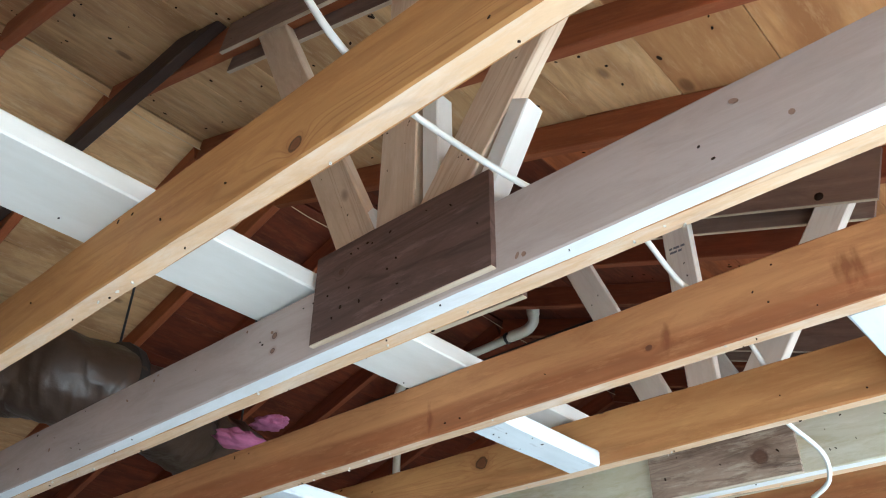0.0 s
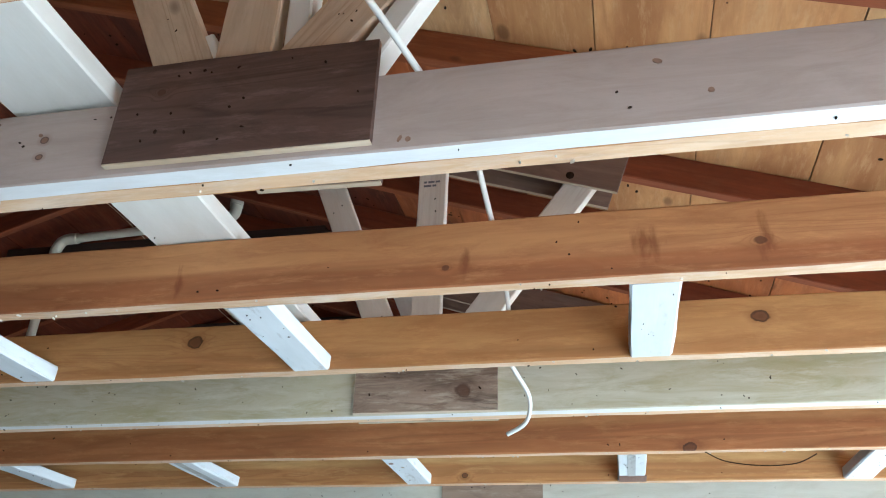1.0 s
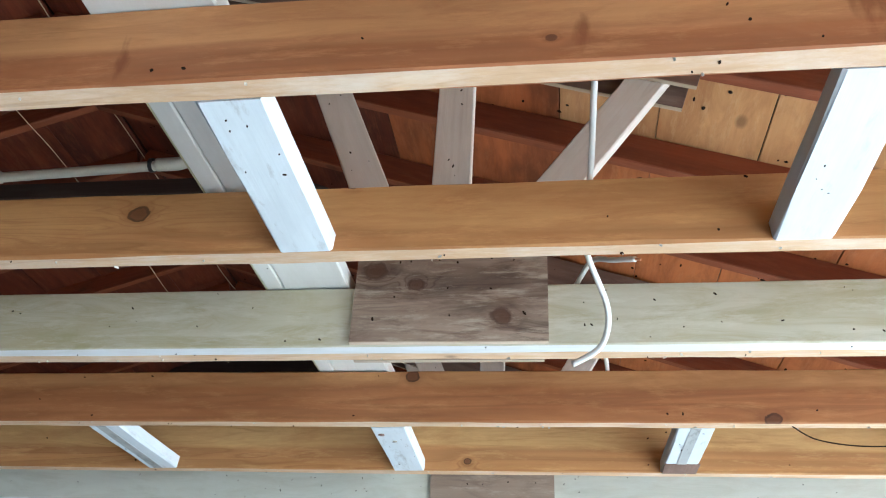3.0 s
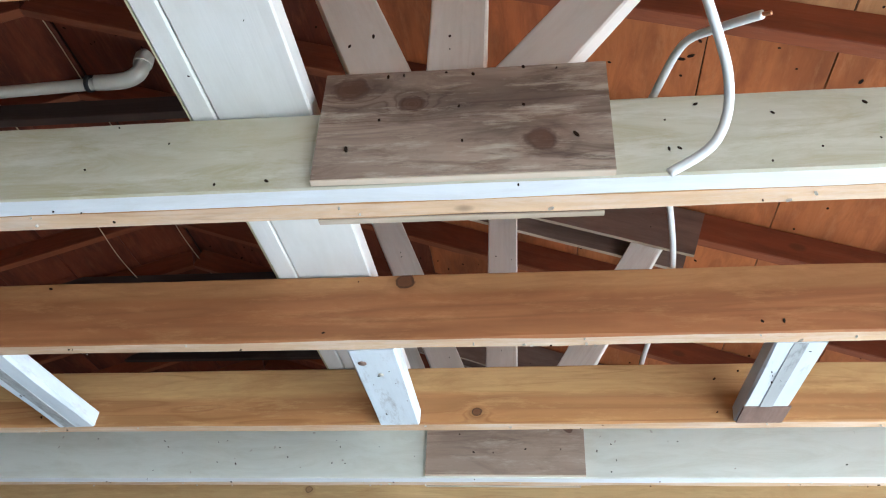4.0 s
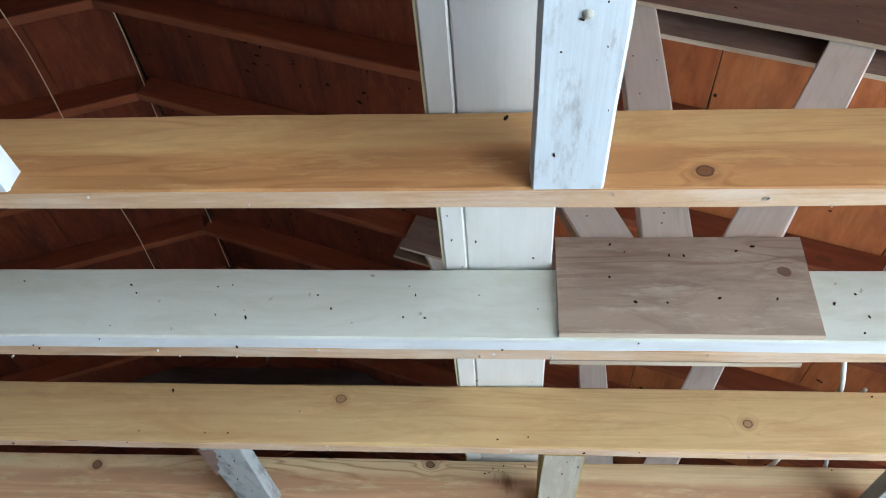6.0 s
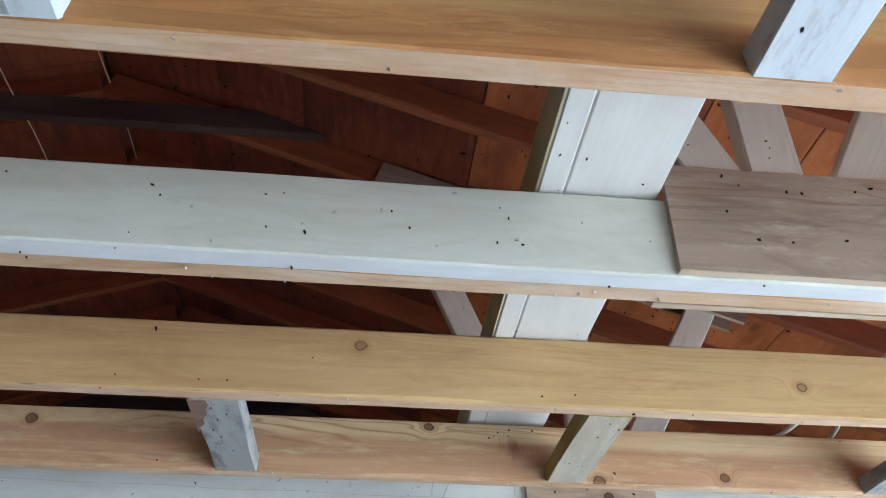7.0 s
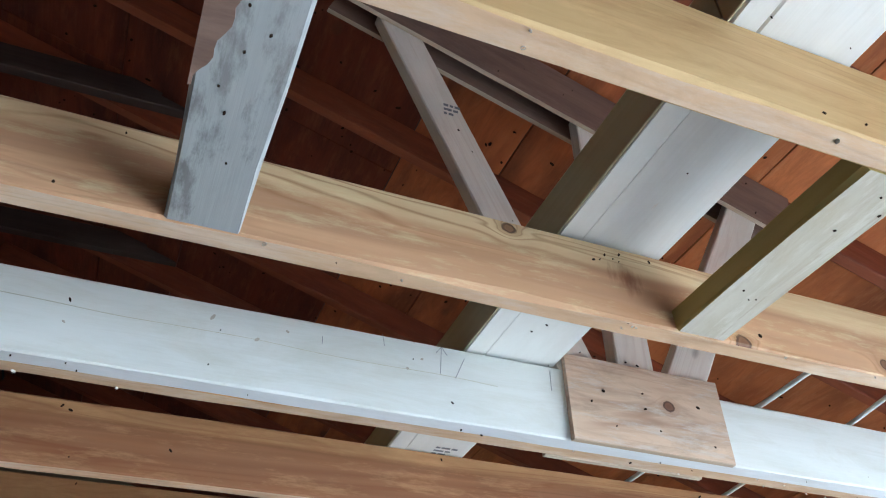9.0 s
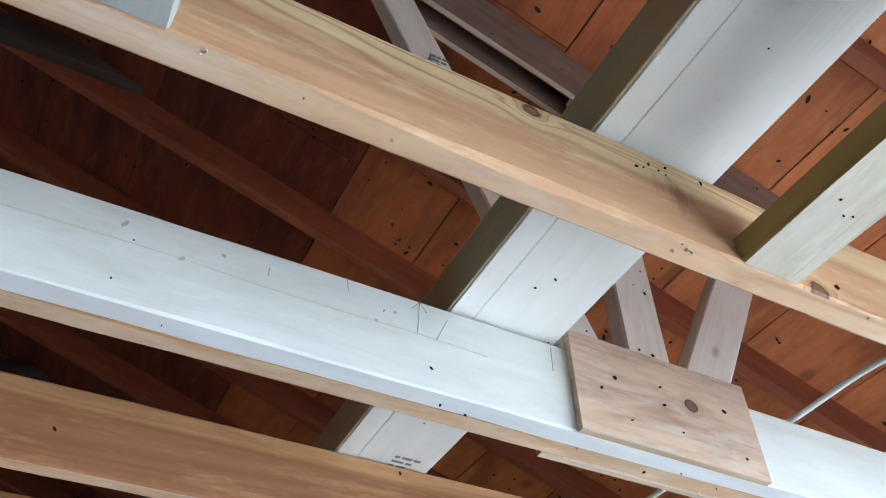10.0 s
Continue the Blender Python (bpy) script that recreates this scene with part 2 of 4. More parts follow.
# Boarding lightens down the east slope: the daylight gradient is put into its colours.
M_deck_shaded = wood("shaded_roof_boarding", (0.19, 0.040, 0.0145), (0.082, 0.016, 0.006), grain=0.25, vary=0.3, stain=(0.045, 0.012, 0.006), auto_knots=0.06, weather=((0.05, 0.014, 0.007), (0.24, 0.075, 0.03), 0.6))
M_deck_lit = wood("lit_orange_roof_boarding", (0.61, 0.21, 0.064), (0.39, 0.11, 0.033), grain=0.3, vary=0.25, stain=(0.20, 0.06, 0.02), auto_knots=0.08, weather=((0.22, 0.065, 0.025), (0.56, 0.25, 0.10), 0.5))
M_deck_half_lit = wood("half_lit_red_roof_boarding", (0.49, 0.142, 0.043), (0.29, 0.072, 0.022), grain=0.3, vary=0.2, stain=(0.11, 0.032, 0.013), auto_knots=0.07, weather=((0.13, 0.037, 0.016), (0.40, 0.15, 0.06), 0.5))
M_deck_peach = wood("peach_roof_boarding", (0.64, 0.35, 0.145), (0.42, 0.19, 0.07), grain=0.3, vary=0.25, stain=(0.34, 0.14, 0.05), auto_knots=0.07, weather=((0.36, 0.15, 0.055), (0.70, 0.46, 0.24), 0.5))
# Brighter copy of the rafter timber, for the well-lit rafters near the south.
M_rafter_lit = wood("lit_rafter", (0.36, 0.11, 0.038), (0.20, 0.05, 0.02), grain=0.4, vary=0.2, weather=((0.15, 0.04, 0.018), (0.42, 0.17, 0.07), 0.4))
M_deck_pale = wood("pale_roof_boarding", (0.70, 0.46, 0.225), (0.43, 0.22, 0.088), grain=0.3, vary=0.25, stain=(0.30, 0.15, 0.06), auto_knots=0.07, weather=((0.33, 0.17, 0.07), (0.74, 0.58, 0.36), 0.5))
# Plaster residue is on the underside; its timber is also paled for light from below.
M_under = wood("dusty_lit_underside", (0.72, 0.51, 0.32), (0.54, 0.33, 0.18), grain=0.4, vary=0.2, residue=0.45, auto_knots=0.04, figure=0.4, weather=((0.46, 0.28, 0.16), (0.76, 0.63, 0.48), 0.45))
# White-painted chord edge, coloured brighter than the faces for light from below.
M_edge = wood("lit_white_chord_edge", (0.75, 0.76, 0.77), (0.64, 0.65, 0.66), grain=0.15, vary=0.0, auto_knots=0.0, weather=((0.55, 0.54, 0.50), (0.80, 0.83, 0.86), 0.45))
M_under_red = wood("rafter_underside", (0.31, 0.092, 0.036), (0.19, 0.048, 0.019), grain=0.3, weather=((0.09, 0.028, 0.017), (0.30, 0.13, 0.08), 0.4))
# Same timber darkened, so the colour holds the shade of the farther rafters.
M_rafter_shaded = wood("shaded_rafter_timber", (0.25, 0.060, 0.022), (0.13, 0.029, 0.011), grain=0.4, vary=0.3, weather=((0.07, 0.02, 0.011), (0.26, 0.10, 0.05), 0.4))
M_tie = wood("dark_old_timber", (0.050, 0.030, 0.023), (0.020, 0.012, 0.009), grain=0.4, vary=0.3, stain=(0.085, 0.062, 0.05))
M_web = wood("web_timber", (0.80, 0.74, 0.66), (0.68, 0.61, 0.52), grain=0.3, vary=0.12, figure=0.2, weather=((0.58, 0.50, 0.42), (0.80, 0.77, 0.72), 0.4))
M_web_warm = wood("web_timber_warm", (0.66, 0.53, 0.39), (0.50, 0.36, 0.24), grain=0.3, vary=0.12, figure=0.35, weather=((0.40, 0.27, 0.17), (0.74, 0.64, 0.52), 0.45))
M_plate = wood("weathered_ply", (0.25, 0.160, 0.120), (0.14, 0.082, 0.060), grain=0.35, vary=0.15, auto_knots=0.03, weather=((0.09, 0.054, 0.043), (0.27, 0.19, 0.155), 0.5))
M_ply_edge = wood("ply_edge", (0.62, 0.52, 0.40), (0.40, 0.30, 0.2), grain=0.9, auto_knots=0)
M_strong = wood("painted_strongback", PINE, PINE_D, paint=(0.80, 0.79, 0.75), cover=1.12, dirt=(0.5, 0.45, 0.36), auto_knots=0.03, grain=0.3)
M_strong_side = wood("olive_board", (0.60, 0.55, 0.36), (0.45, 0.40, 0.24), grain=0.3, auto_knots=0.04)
M_block = wood("worn_painted_block", (0.55, 0.55, 0.55), (0.38, 0.38, 0.38), paint=(0.69, 0.735, 0.765), cover=0.88, dirt=(0.36, 0.39, 0.41), auto_knots=0.03)
M_block_grey = wood("grey_block_timber", (0.30, 0.30, 0.29), (0.17, 0.16, 0.15), paint=(0.42, 0.43, 0.42), cover=0.7, auto_knots=0.05, dirt=(0.2, 0.2, 0.2))
M_block_raw = wood("raw_block_timber", (0.68, 0.63, 0.52), (0.50, 0.43, 0.30), grain=0.5, figure=0.5, weather=((0.40, 0.33, 0.20), (0.78, 0.76, 0.70), 0.5), stain=(0.38, 0.28, 0.10))
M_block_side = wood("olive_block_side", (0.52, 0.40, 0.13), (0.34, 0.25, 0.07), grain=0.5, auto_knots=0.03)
M_stud = wood("stud_timber", (0.66, 0.48, 0.28), (0.48, 0.30, 0.14), vary=0.3)
M_sheath = wood("wall_boarding", (0.34, 0.27, 0.16), (0.20, 0.15, 0.08), vary=0.3, stain=(0.15, 0.14, 0.08))
M_cable = plain("white_cable_sheath", (0.74, 0.74, 0.70), 0.45, var=0.06, bump=0.05)
M_copper = plain("copper", (0.75, 0.36, 0.2), 0.3, 1.0)
M_pvc = plain("cream_pipe", (0.66, 0.63, 0.52), 0.4, var=0.1)
M_black = plain("black_rubber", (0.03, 0.03, 0.03), 0.5)
M_duct = plain("grey_duct_film", (0.062, 0.040, 0.028), 0.36, var=0.6, scale=26, bump=1.6)
M_foil = plain("blue_grey_collar", (0.45, 0.60, 0.66), 0.35, 0.2, var=0.3)
M_pink = plain("pink_batt", (0.47, 0.15, 0.28), 0.95, var=0.3, scale=60, bump=1.0)
M_hole = plain("nail_mark", (0.030, 0.018, 0.012), 1.0, bump=0.0)
M_hole.node_tree.nodes["Principled BSDF"].inputs["Specular IOR Level"].default_value = 0.05
M_fleck = plain("white_plaster", (0.64, 0.59, 0.52), 0.9)
M_rust = plain("rust_smear", (0.27, 0.165, 0.115), 0.85, var=0.4, scale=90)
M_chip = plain("bruised_paint", (0.46, 0.43, 0.36), 0.85, var=0.4, scale=90)
M_ink = plain("grey_ink", (0.20, 0.20, 0.21), 0.8)
M_string = plain("twine", (0.62, 0.46, 0.28), 0.9)
M_concrete = plain("concrete", (0.35, 0.34, 0.315), 0.8, var=0.15, scale=6)
# unseen walls, kept dark to return little light to the west side
M_wall = plain("brown_wall_panel", (0.13, 0.11, 0.09), 0.8, var=0.08, scale=5)
M_earth = plain("gravel_ground", (0.50, 0.47, 0.42), 0.9, var=0.3, scale=3)


# ---- builders ----
def mesh_object(name, verts, faces, material, parent=None, label="", matrix=None, smooth=False, under=None):
    me = bpy.data.meshes.new(name)
    me.from_pydata(verts, [], faces)
    me.materials.append(material)
    if smooth:
        me.shade_smooth()
    if under is not None:
        me.materials.append(under)
        for i in range(0, len(faces) - 2, 8):
            me.polygons[i].material_index = 1
    me.update()
    ob = new(name, me)
    if matrix is not None:
        ob.matrix_world = matrix
    if parent is not None:
        ob.parent = parent
        ob.matrix_parent_inverse = parent.matrix_world.inverted()
    if label:
        ob["label"] = label
    return ob


def thing(name, label, category, group="", kind="", at=(0, 0, 0)):
    e = new(name)
    e.empty_display_size = 0.05
    return tagged(e, label, category, group, kind)


def timber_mesh(length, w, h, ch=0.003, rough=0.0012, seed=0, cut0=0.0, cut1=0.0, wane=0.0):
    """A sawn stick along x from 0, w wide in y from 0, h high in z from 0; its arrises chamfered and a little uneven.
    cut0, cut1: how far the top is cut back at the two ends."""
    rnd = random.Random(seed)
    n = max(2, int(length / 0.12))
    ring = [(ch, 0), (w - ch, 0), (w, ch), (w, h - ch), (w - ch, h), (ch, h), (0, h - ch), (0, ch)]
    vs, fs = [], []
    ph = rnd.random() * 50
    for i in range(n + 1):
        f = i / n
        for k, (y, z) in enumerate(ring):
            x = f * length
            if i == 0:
                x += cut0 * z / h
            if i == n:
                x -= cut1 * z / h
            dy = rough * noise.noise((x * 5 + ph, k * 3.1, seed))
            dz = rough * noise.noise((x * 5 + ph, k * 2.3, seed + 9))
            if wane and k in (0, 7):
                wv = max(0.0, noise.noise((x * 2.2 + ph, 7, seed)) - 0.25) * wane
                dy, dz = dy + (wv if k == 0 else 0), dz + (wv if k == 7 else 0)
            vs.append((x, y + dy, z + dz))
    for i in range(n):
        for k in range(8):
            a, b_ = i * 8 + k, i * 8 + (k + 1) % 8
            fs.append((a, a + 8, b_ + 8, b_))
    fs.append(tuple(range(8)))
    fs.append(tuple(n * 8 + k for k in reversed(range(8))))
    return vs, fs


def frame_matrix(origin, xdir, zdir=(0, 0, 1)):
    x = Vector(xdir).normalized()
    y = Vector(zdir).cross(x).normalized()
    z = x.cross(y)
    m = Matrix((x, y, z)).transposed().to_4x4()
    m.translation = origin
    return m


SEED = [0]


def stick(name, a, b, w, h, material, parent=None, label="", up=(0, 0, 1), under=None, **kw):
    """A timber whose lower near edge runs from a to b."""
    SEED[0] += 1
    a, b = Vector(a), Vector(b)
    vs, fs = timber_mesh((b - a).length, w, h, seed=SEED[0], **kw)
    return mesh_object(name, vs, fs, material, parent, label, frame_matrix(a, b - a, up), under=under)


def marks(name, spots, origin, xdir, zdir, parent, material, label="", r=0.0026, proud=0.0005):
    """Small nail marks on a face: spots are (along, up) from origin; each is a little sunk-looking stud with a drawn-out side."""
    vs, fs = [], []
    x, z = Vector(xdir).normalized(), Vector(zdir).normalized()
    out = x.cross(z)
    rnd = random.Random(len(spots) * 7 + int(abs(origin[1]) * 100))
    for s, u in spots:
        c = Vector(origin) + x * s + z * u
        ang, k, rr = rnd.uniform(0, 3.14), rnd.uniform(0.9, 2.6), r * rnd.uniform(0.35, 0.9)
        base = len(vs)
        for i in range(7):
            q = 6.2832 * i / 7
            px, pz = math.cos(q) * rr * k, math.sin(q) * rr
            qx, qz = px * math.cos(ang) - pz * math.sin(ang), px * math.sin(ang) + pz * math.cos(ang)
            vs.append(c + x * qx + z * qz - out * 0.002)
            vs.append(c + x * qx * 0.95 + z * qz * 0.95 + out * proud)
        for i in range(7):
            j = (i + 1) % 7
            fs.append((base + 2 * i, base + 2 * j, base + 2 * j + 1, base + 2 * i + 1))
        fs.append(tuple(base + 2 * i + 1 for i in range(7)))
    return tagged(mesh_object(name, [tuple(v) for v in vs], fs, material, parent, label), kind="stuff")


def tube(name, pts, r, material, parent=None, label="", sides=10, close=True, steps=8):
    """A round tube along a smooth line through pts."""
    p = [Vector(q) for q in pts]
    fine = []
    for i in range(len(p) - 1):
        p0, p1, p2, p3 = p[max(i - 1, 0)], p[i], p[i + 1], p[min(i + 2, len(p) - 1)]
        for k in range(steps):
            t = k / steps
            fine.append(0.5 * ((2 * p1) + (p2 - p0) * t + (2 * p0 - 5 * p1 + 4 * p2 - p3) * t * t + (3 * p1 - p0 - 3 * p2 + p3) * t ** 3))
    fine.append(p[-1])
    vs, fs = [], []
    nrm = None
    for i, c in enumerate(fine):
        d = (fine[min(i + 1, len(fine) - 1)] - fine[max(i - 1, 0)]).normalized()
        nrm = d.orthogonal().normalized() if nrm is None else (nrm - d * nrm.dot(d)).normalized()
        bn = d.cross(nrm)
        for k in range(sides):
            q = 6.2832 * k / sides
            vs.append(tuple(c + (nrm * math.cos(q) + bn * math.sin(q)) * r))
    for i in range(len(fine) - 1):
        for k in range(sides):
            a, b = i * sides + k, i * sides + (k + 1) % sides
            fs.append((a, b, b + sides, a + sides))
    if close:
        fs.append(tuple(reversed(range(sides))))
        fs.append(tuple((len(fine) - 1) * sides + k for k in range(sides)))
    return mesh_object(name, vs, fs, material, parent, label, smooth=True)


def box(name, lo, hi, material, parent=None, label=""):
    (x0, y0, z0), (x1, y1, z1) = lo, hi
    vs = [(x, y, z) for z in (z0, z1) for y in (y0, y1) for x in (x0, x1)]
    fs = [(0, 2, 3, 1), (4, 5, 7, 6), (0, 1, 5, 4), (2, 6, 7, 3), (0, 4, 6, 2), (1, 3, 7, 5)]
    return mesh_object(name, vs, fs, material, parent, label)


# ---- the plan ----
PITCH = 0.345                      # rise of the roof for each metre
RIDGE = -0.74
JZ, JH = 2.395, 0.138              # joists: underside and depth
WEST, EAST, SOUTH, NORTH = -4.74, 3.10, -4.0, 7.4


def J(k):                          # near face of joist k
    return 0.045 + 0.4064 * k


def deck(x):                       # underside of the roof boarding
    return 3.733 - PITCH * RIDGE - PITCH * abs(x - RIDGE)


# ---- ground, floor and outer walls: unseen, openings placed to shape the daylight ----
# ground out of view, made pale so it bounces sunlight in at the east
tagged(box("ground", (-60, -60, -0.35), (60, 60, -0.12), M_earth), "unseen pale ground outside the building, bounces sunlight in", "ground", kind="structure")
tagged(box("floor", (WEST, SOUTH, -0.12), (EAST, NORTH, 0.0), M_concrete), "plain grey concrete floor slab", "floor", kind="structure")


def wall(name, parts, label):
    w = thing(name, label, "wall", kind="structure")
    for lo, hi in parts:
        box("wall_panel", lo, hi, M_wall, w)


wall("wall_south", [((WEST, SOUTH - 0.14, 0), (1.7, SOUTH, 2.35)), ((2.85, SOUTH - 0.14, 0), (EAST, SOUTH, 2.35)),
                    ((1.7, SOUTH - 0.14, 2.1), (2.85, SOUTH, 2.35))], "unseen brown outer wall with an opening set for the daylight")
wall("wall_east", [((EAST, SOUTH - 0.14, 0), (EAST + 0.14, -2.1, 2.35)), ((EAST, 3.5, 0), (EAST + 0.14, NORTH + 0.14, 2.35)),
                   ((EAST, -2.1, 2.1), (EAST + 0.14, 3.5, 2.35))], "unseen brown outer wall with an opening set for the daylight")
wall("wall_west", [((WEST - 0.14, SOUTH - 0.14, 0), (WEST, NORTH + 0.14, 2.35))], "unseen brown outer wall closing the room")
wall("wall_north", [((WEST, NORTH, 0), (EAST, NORTH + 0.14, 2.35))], "unseen brown outer wall closing the room")


def gable(name, y):
    w = thing(name, "boarded gable end under the roof", "wall", kind="structure")
    xs = [WEST - 0.14, RIDGE, EAST + 0.14]
    vs = []
    for yy in (y, y + 0.02):
        vs += [(xs[0], yy, 2.35), (xs[2], yy, 2.35), (xs[2], yy, deck(xs[2])), (xs[1], yy, deck(xs[1])), (xs[0], yy, deck(xs[0]))]
    fs = [(0, 1, 2, 3, 4), (9, 8, 7, 6, 5)] + [(i, i + 5, (i + 1) % 5 + 5, (i + 1) % 5) for i in range(5)]
    mesh_object("gable_boarding", vs, fs, M_sheath, w)


gable("gable_south", SOUTH - 0.1)
gable("gable_north", NORTH + 0.05)


# ---- roof: boarding, rafters, collar ties ----
roof = thing("roof_deck", "orange-brown timber roof boarding seen from below, nail points through it", "roof", kind="structure")
rnd = random.Random(5)
for side in (1, -1):
    s = 0.006
    while s < 4.3:
        w = rnd.choice((0.29, 0.32, 0.45, 0.6))
        if side == -1:
            w = 0.3
        dirx = Vector((side, 0, -PITCH)).normalized()
        up = Vector((side * PITCH, 0, 1)).normalized()
        y = SOUTH - 0.2 - rnd.random()
        while y < NORTH + 0.15:
            ln = rnd.uniform(2.4, 3.7)
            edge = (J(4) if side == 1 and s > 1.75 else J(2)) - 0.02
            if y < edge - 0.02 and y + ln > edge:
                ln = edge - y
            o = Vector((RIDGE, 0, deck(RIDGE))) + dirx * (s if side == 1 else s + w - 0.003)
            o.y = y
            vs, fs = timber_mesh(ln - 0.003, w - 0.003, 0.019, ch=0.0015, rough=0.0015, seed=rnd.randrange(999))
            # dark, mid and orange boards stand in for light falloff along the slope
            b_ = mesh_object("plank", vs, fs, (M_deck_peach if edge > 1.2 and y > -1.5 else M_deck_pale) if y < edge - 0.02 else M_deck_shaded if side == -1 or s < 1.15 else M_deck_half_lit if s < 1.75 else M_deck_lit, roof)
            b_.matrix_world = frame_matrix(o if side == 1 else o, (0, 1, 0), up)
            # local y points to -x for a board that runs along +y
            if side == 1:
                b_.matrix_world = frame_matrix(o + dirx * (w - 0.003), (0, 1, 0), up)
            else:
                b_.matrix_world = frame_matrix(o - dirx * (w - 0.003), (0, 1, 0), up)
            y += ln
        s += w
tagged(box("roof_cover", (0, 0, 0), (0.01, 0.01, 0.01), M_black), "dark felt roof covering over the boards", "roof", kind="structure")
cov = bpy.data.objects["roof_cover"]
vs = []
for dz in (0.03, 0.06):
    for x in (WEST - 0.5, RIDGE, EAST + 0.5):
        for y in (SOUTH - 0.4, NORTH + 0.4):
            vs.append((x, y, deck(x) + dz))
fs = [(0, 1, 3, 2), (2, 3, 5, 4), (6, 8, 9, 7), (8, 10, 11, 9), (0, 6, 7, 1), (4, 5, 11, 10), (0, 2, 8, 6), (2, 4, 10, 8), (1, 7, 9, 3), (3, 9, 11, 5)]
me = bpy.data.meshes.new("roof_cover")
me.from_pydata(vs, [], fs)
me.materials.append(M_black)
cov.data = me

RAFTER_H = 0.105
TRUSS = (0, 3, 6, 9, -3, -6, -9)
for k in range(-10, 19):
    y = J(k) - 0.038
    for side in (1, -1):
        end = EAST + 0.1 if side == 1 else WEST - 0.1
        a = Vector((RIDGE + 0.001 * side, y, deck(RIDGE) - RAFTER_H - 0.002))
        b = Vector((end, y, deck(end) - RAFTER_H - 0.002))
        if side == -1:
            a, b = b, a
        tagged(stick("rafter", a, b, 0.038, RAFTER_H * 0.945, M_rafter_lit if k < 3 else M_rafter_shaded, wane=0.01, under=M_rafter_lit if k < 3 else M_under_red),
               "reddish-brown sawn rafter under the roof boarding", "rafter", "rafters of the roof")
for y, z, half in ((J(0) - 0.080, 3.690, 0.835), (2.60, 3.632, 0.98), (J(9) - 0.080, 3.705, 0.80), (J(11) - 0.080, 3.735, 0.69), (J(13) - 0.080, 3.725, 0.73), (J(15) - 0.080, 3.69, 0.80)):
    tagged(stick("collar_tie", (RIDGE - half, y, z), (RIDGE + half, y, z), 0.038, 0.095, M_tie, cut0=0.27, cut1=0.27),
           "dark weathered timber tie across the rafters", "collar tie", "collar ties under the ridge")

# ---- ceiling joists ----
JOIST_KNOTS = {
    -1: [(1.054, 2.425, 0.02)],
    1: [(1.1, 2.435, 0.011), (1.665, 2.45, 0.015)],
    2: [(0.372, 2.481, 0.022), (1.722, 2.477, 0.02), (0.755, 2.53, 0.014)],
    4: [(0.737, 2.517, 0.026), (1.613, 2.403, 0.03), (2.228, 2.5, 0.02)],
    5: [(0.842, 2.423, 0.016), (2.589, 2.45, 0.018)],
    7: [(0.242, 2.499, 0.016), (1.094, 2.455, 0.016)],
    8: [(0.408, 2.515, 0.017), (-0.473, 2.497, 0.02), (0.798, 2.4, 0.022), (1.098, 2.42, 0.018), (-0.042, 2.41, 0.02)],
}
TONES = {-1: (AMBER, AMBER_D), 1: ((0.58, 0.29, 0.12), (0.34, 0.135, 0.052)), 2: ((0.56, 0.30, 0.11), (0.36, 0.15, 0.05)), 4: ((0.50, 0.255, 0.098), (0.29, 0.122, 0.045)),
         5: ((0.66, 0.42, 0.175), (0.45, 0.235, 0.085)), 7: ((0.65, 0.46, 0.215), (0.48, 0.29, 0.115)), 8: ((0.78, 0.62, 0.36), (0.62, 0.43, 0.23)),
         10: ((0.54, 0.32, 0.145), (0.36, 0.17, 0.07))}
HEART = {1: (0.065, (0.36, 0.12, 0.045)), 5: (0.055, (0.50, 0.22, 0.075)), 8: (0.085, (0.53, 0.27, 0.145)), 4: (0.10, (0.38, 0.14, 0.05)),
         10: (0.115, (0.30, 0.125, 0.06)), 2: (0.03, (0.44, 0.20, 0.07))}
DROP = {0: 0.002, 3: -0.002, 9: 0.008}        # joists and chords that hang a little lower
RESIN = {1: [(1.137, 2.445, 0.013, 0.038), (1.675, 2.455, 0.016, 0.05), (1.47, 2.46, 0.03, 0.04), (0.55, 2.44, 0.012, 0.04)], 8: [(0.60, 2.47, 0.03, 0.03)]}
DEPTH = {2: 0.130, 8: 0.133}       # joists sawn a little shallower
rnd = random.Random(11)
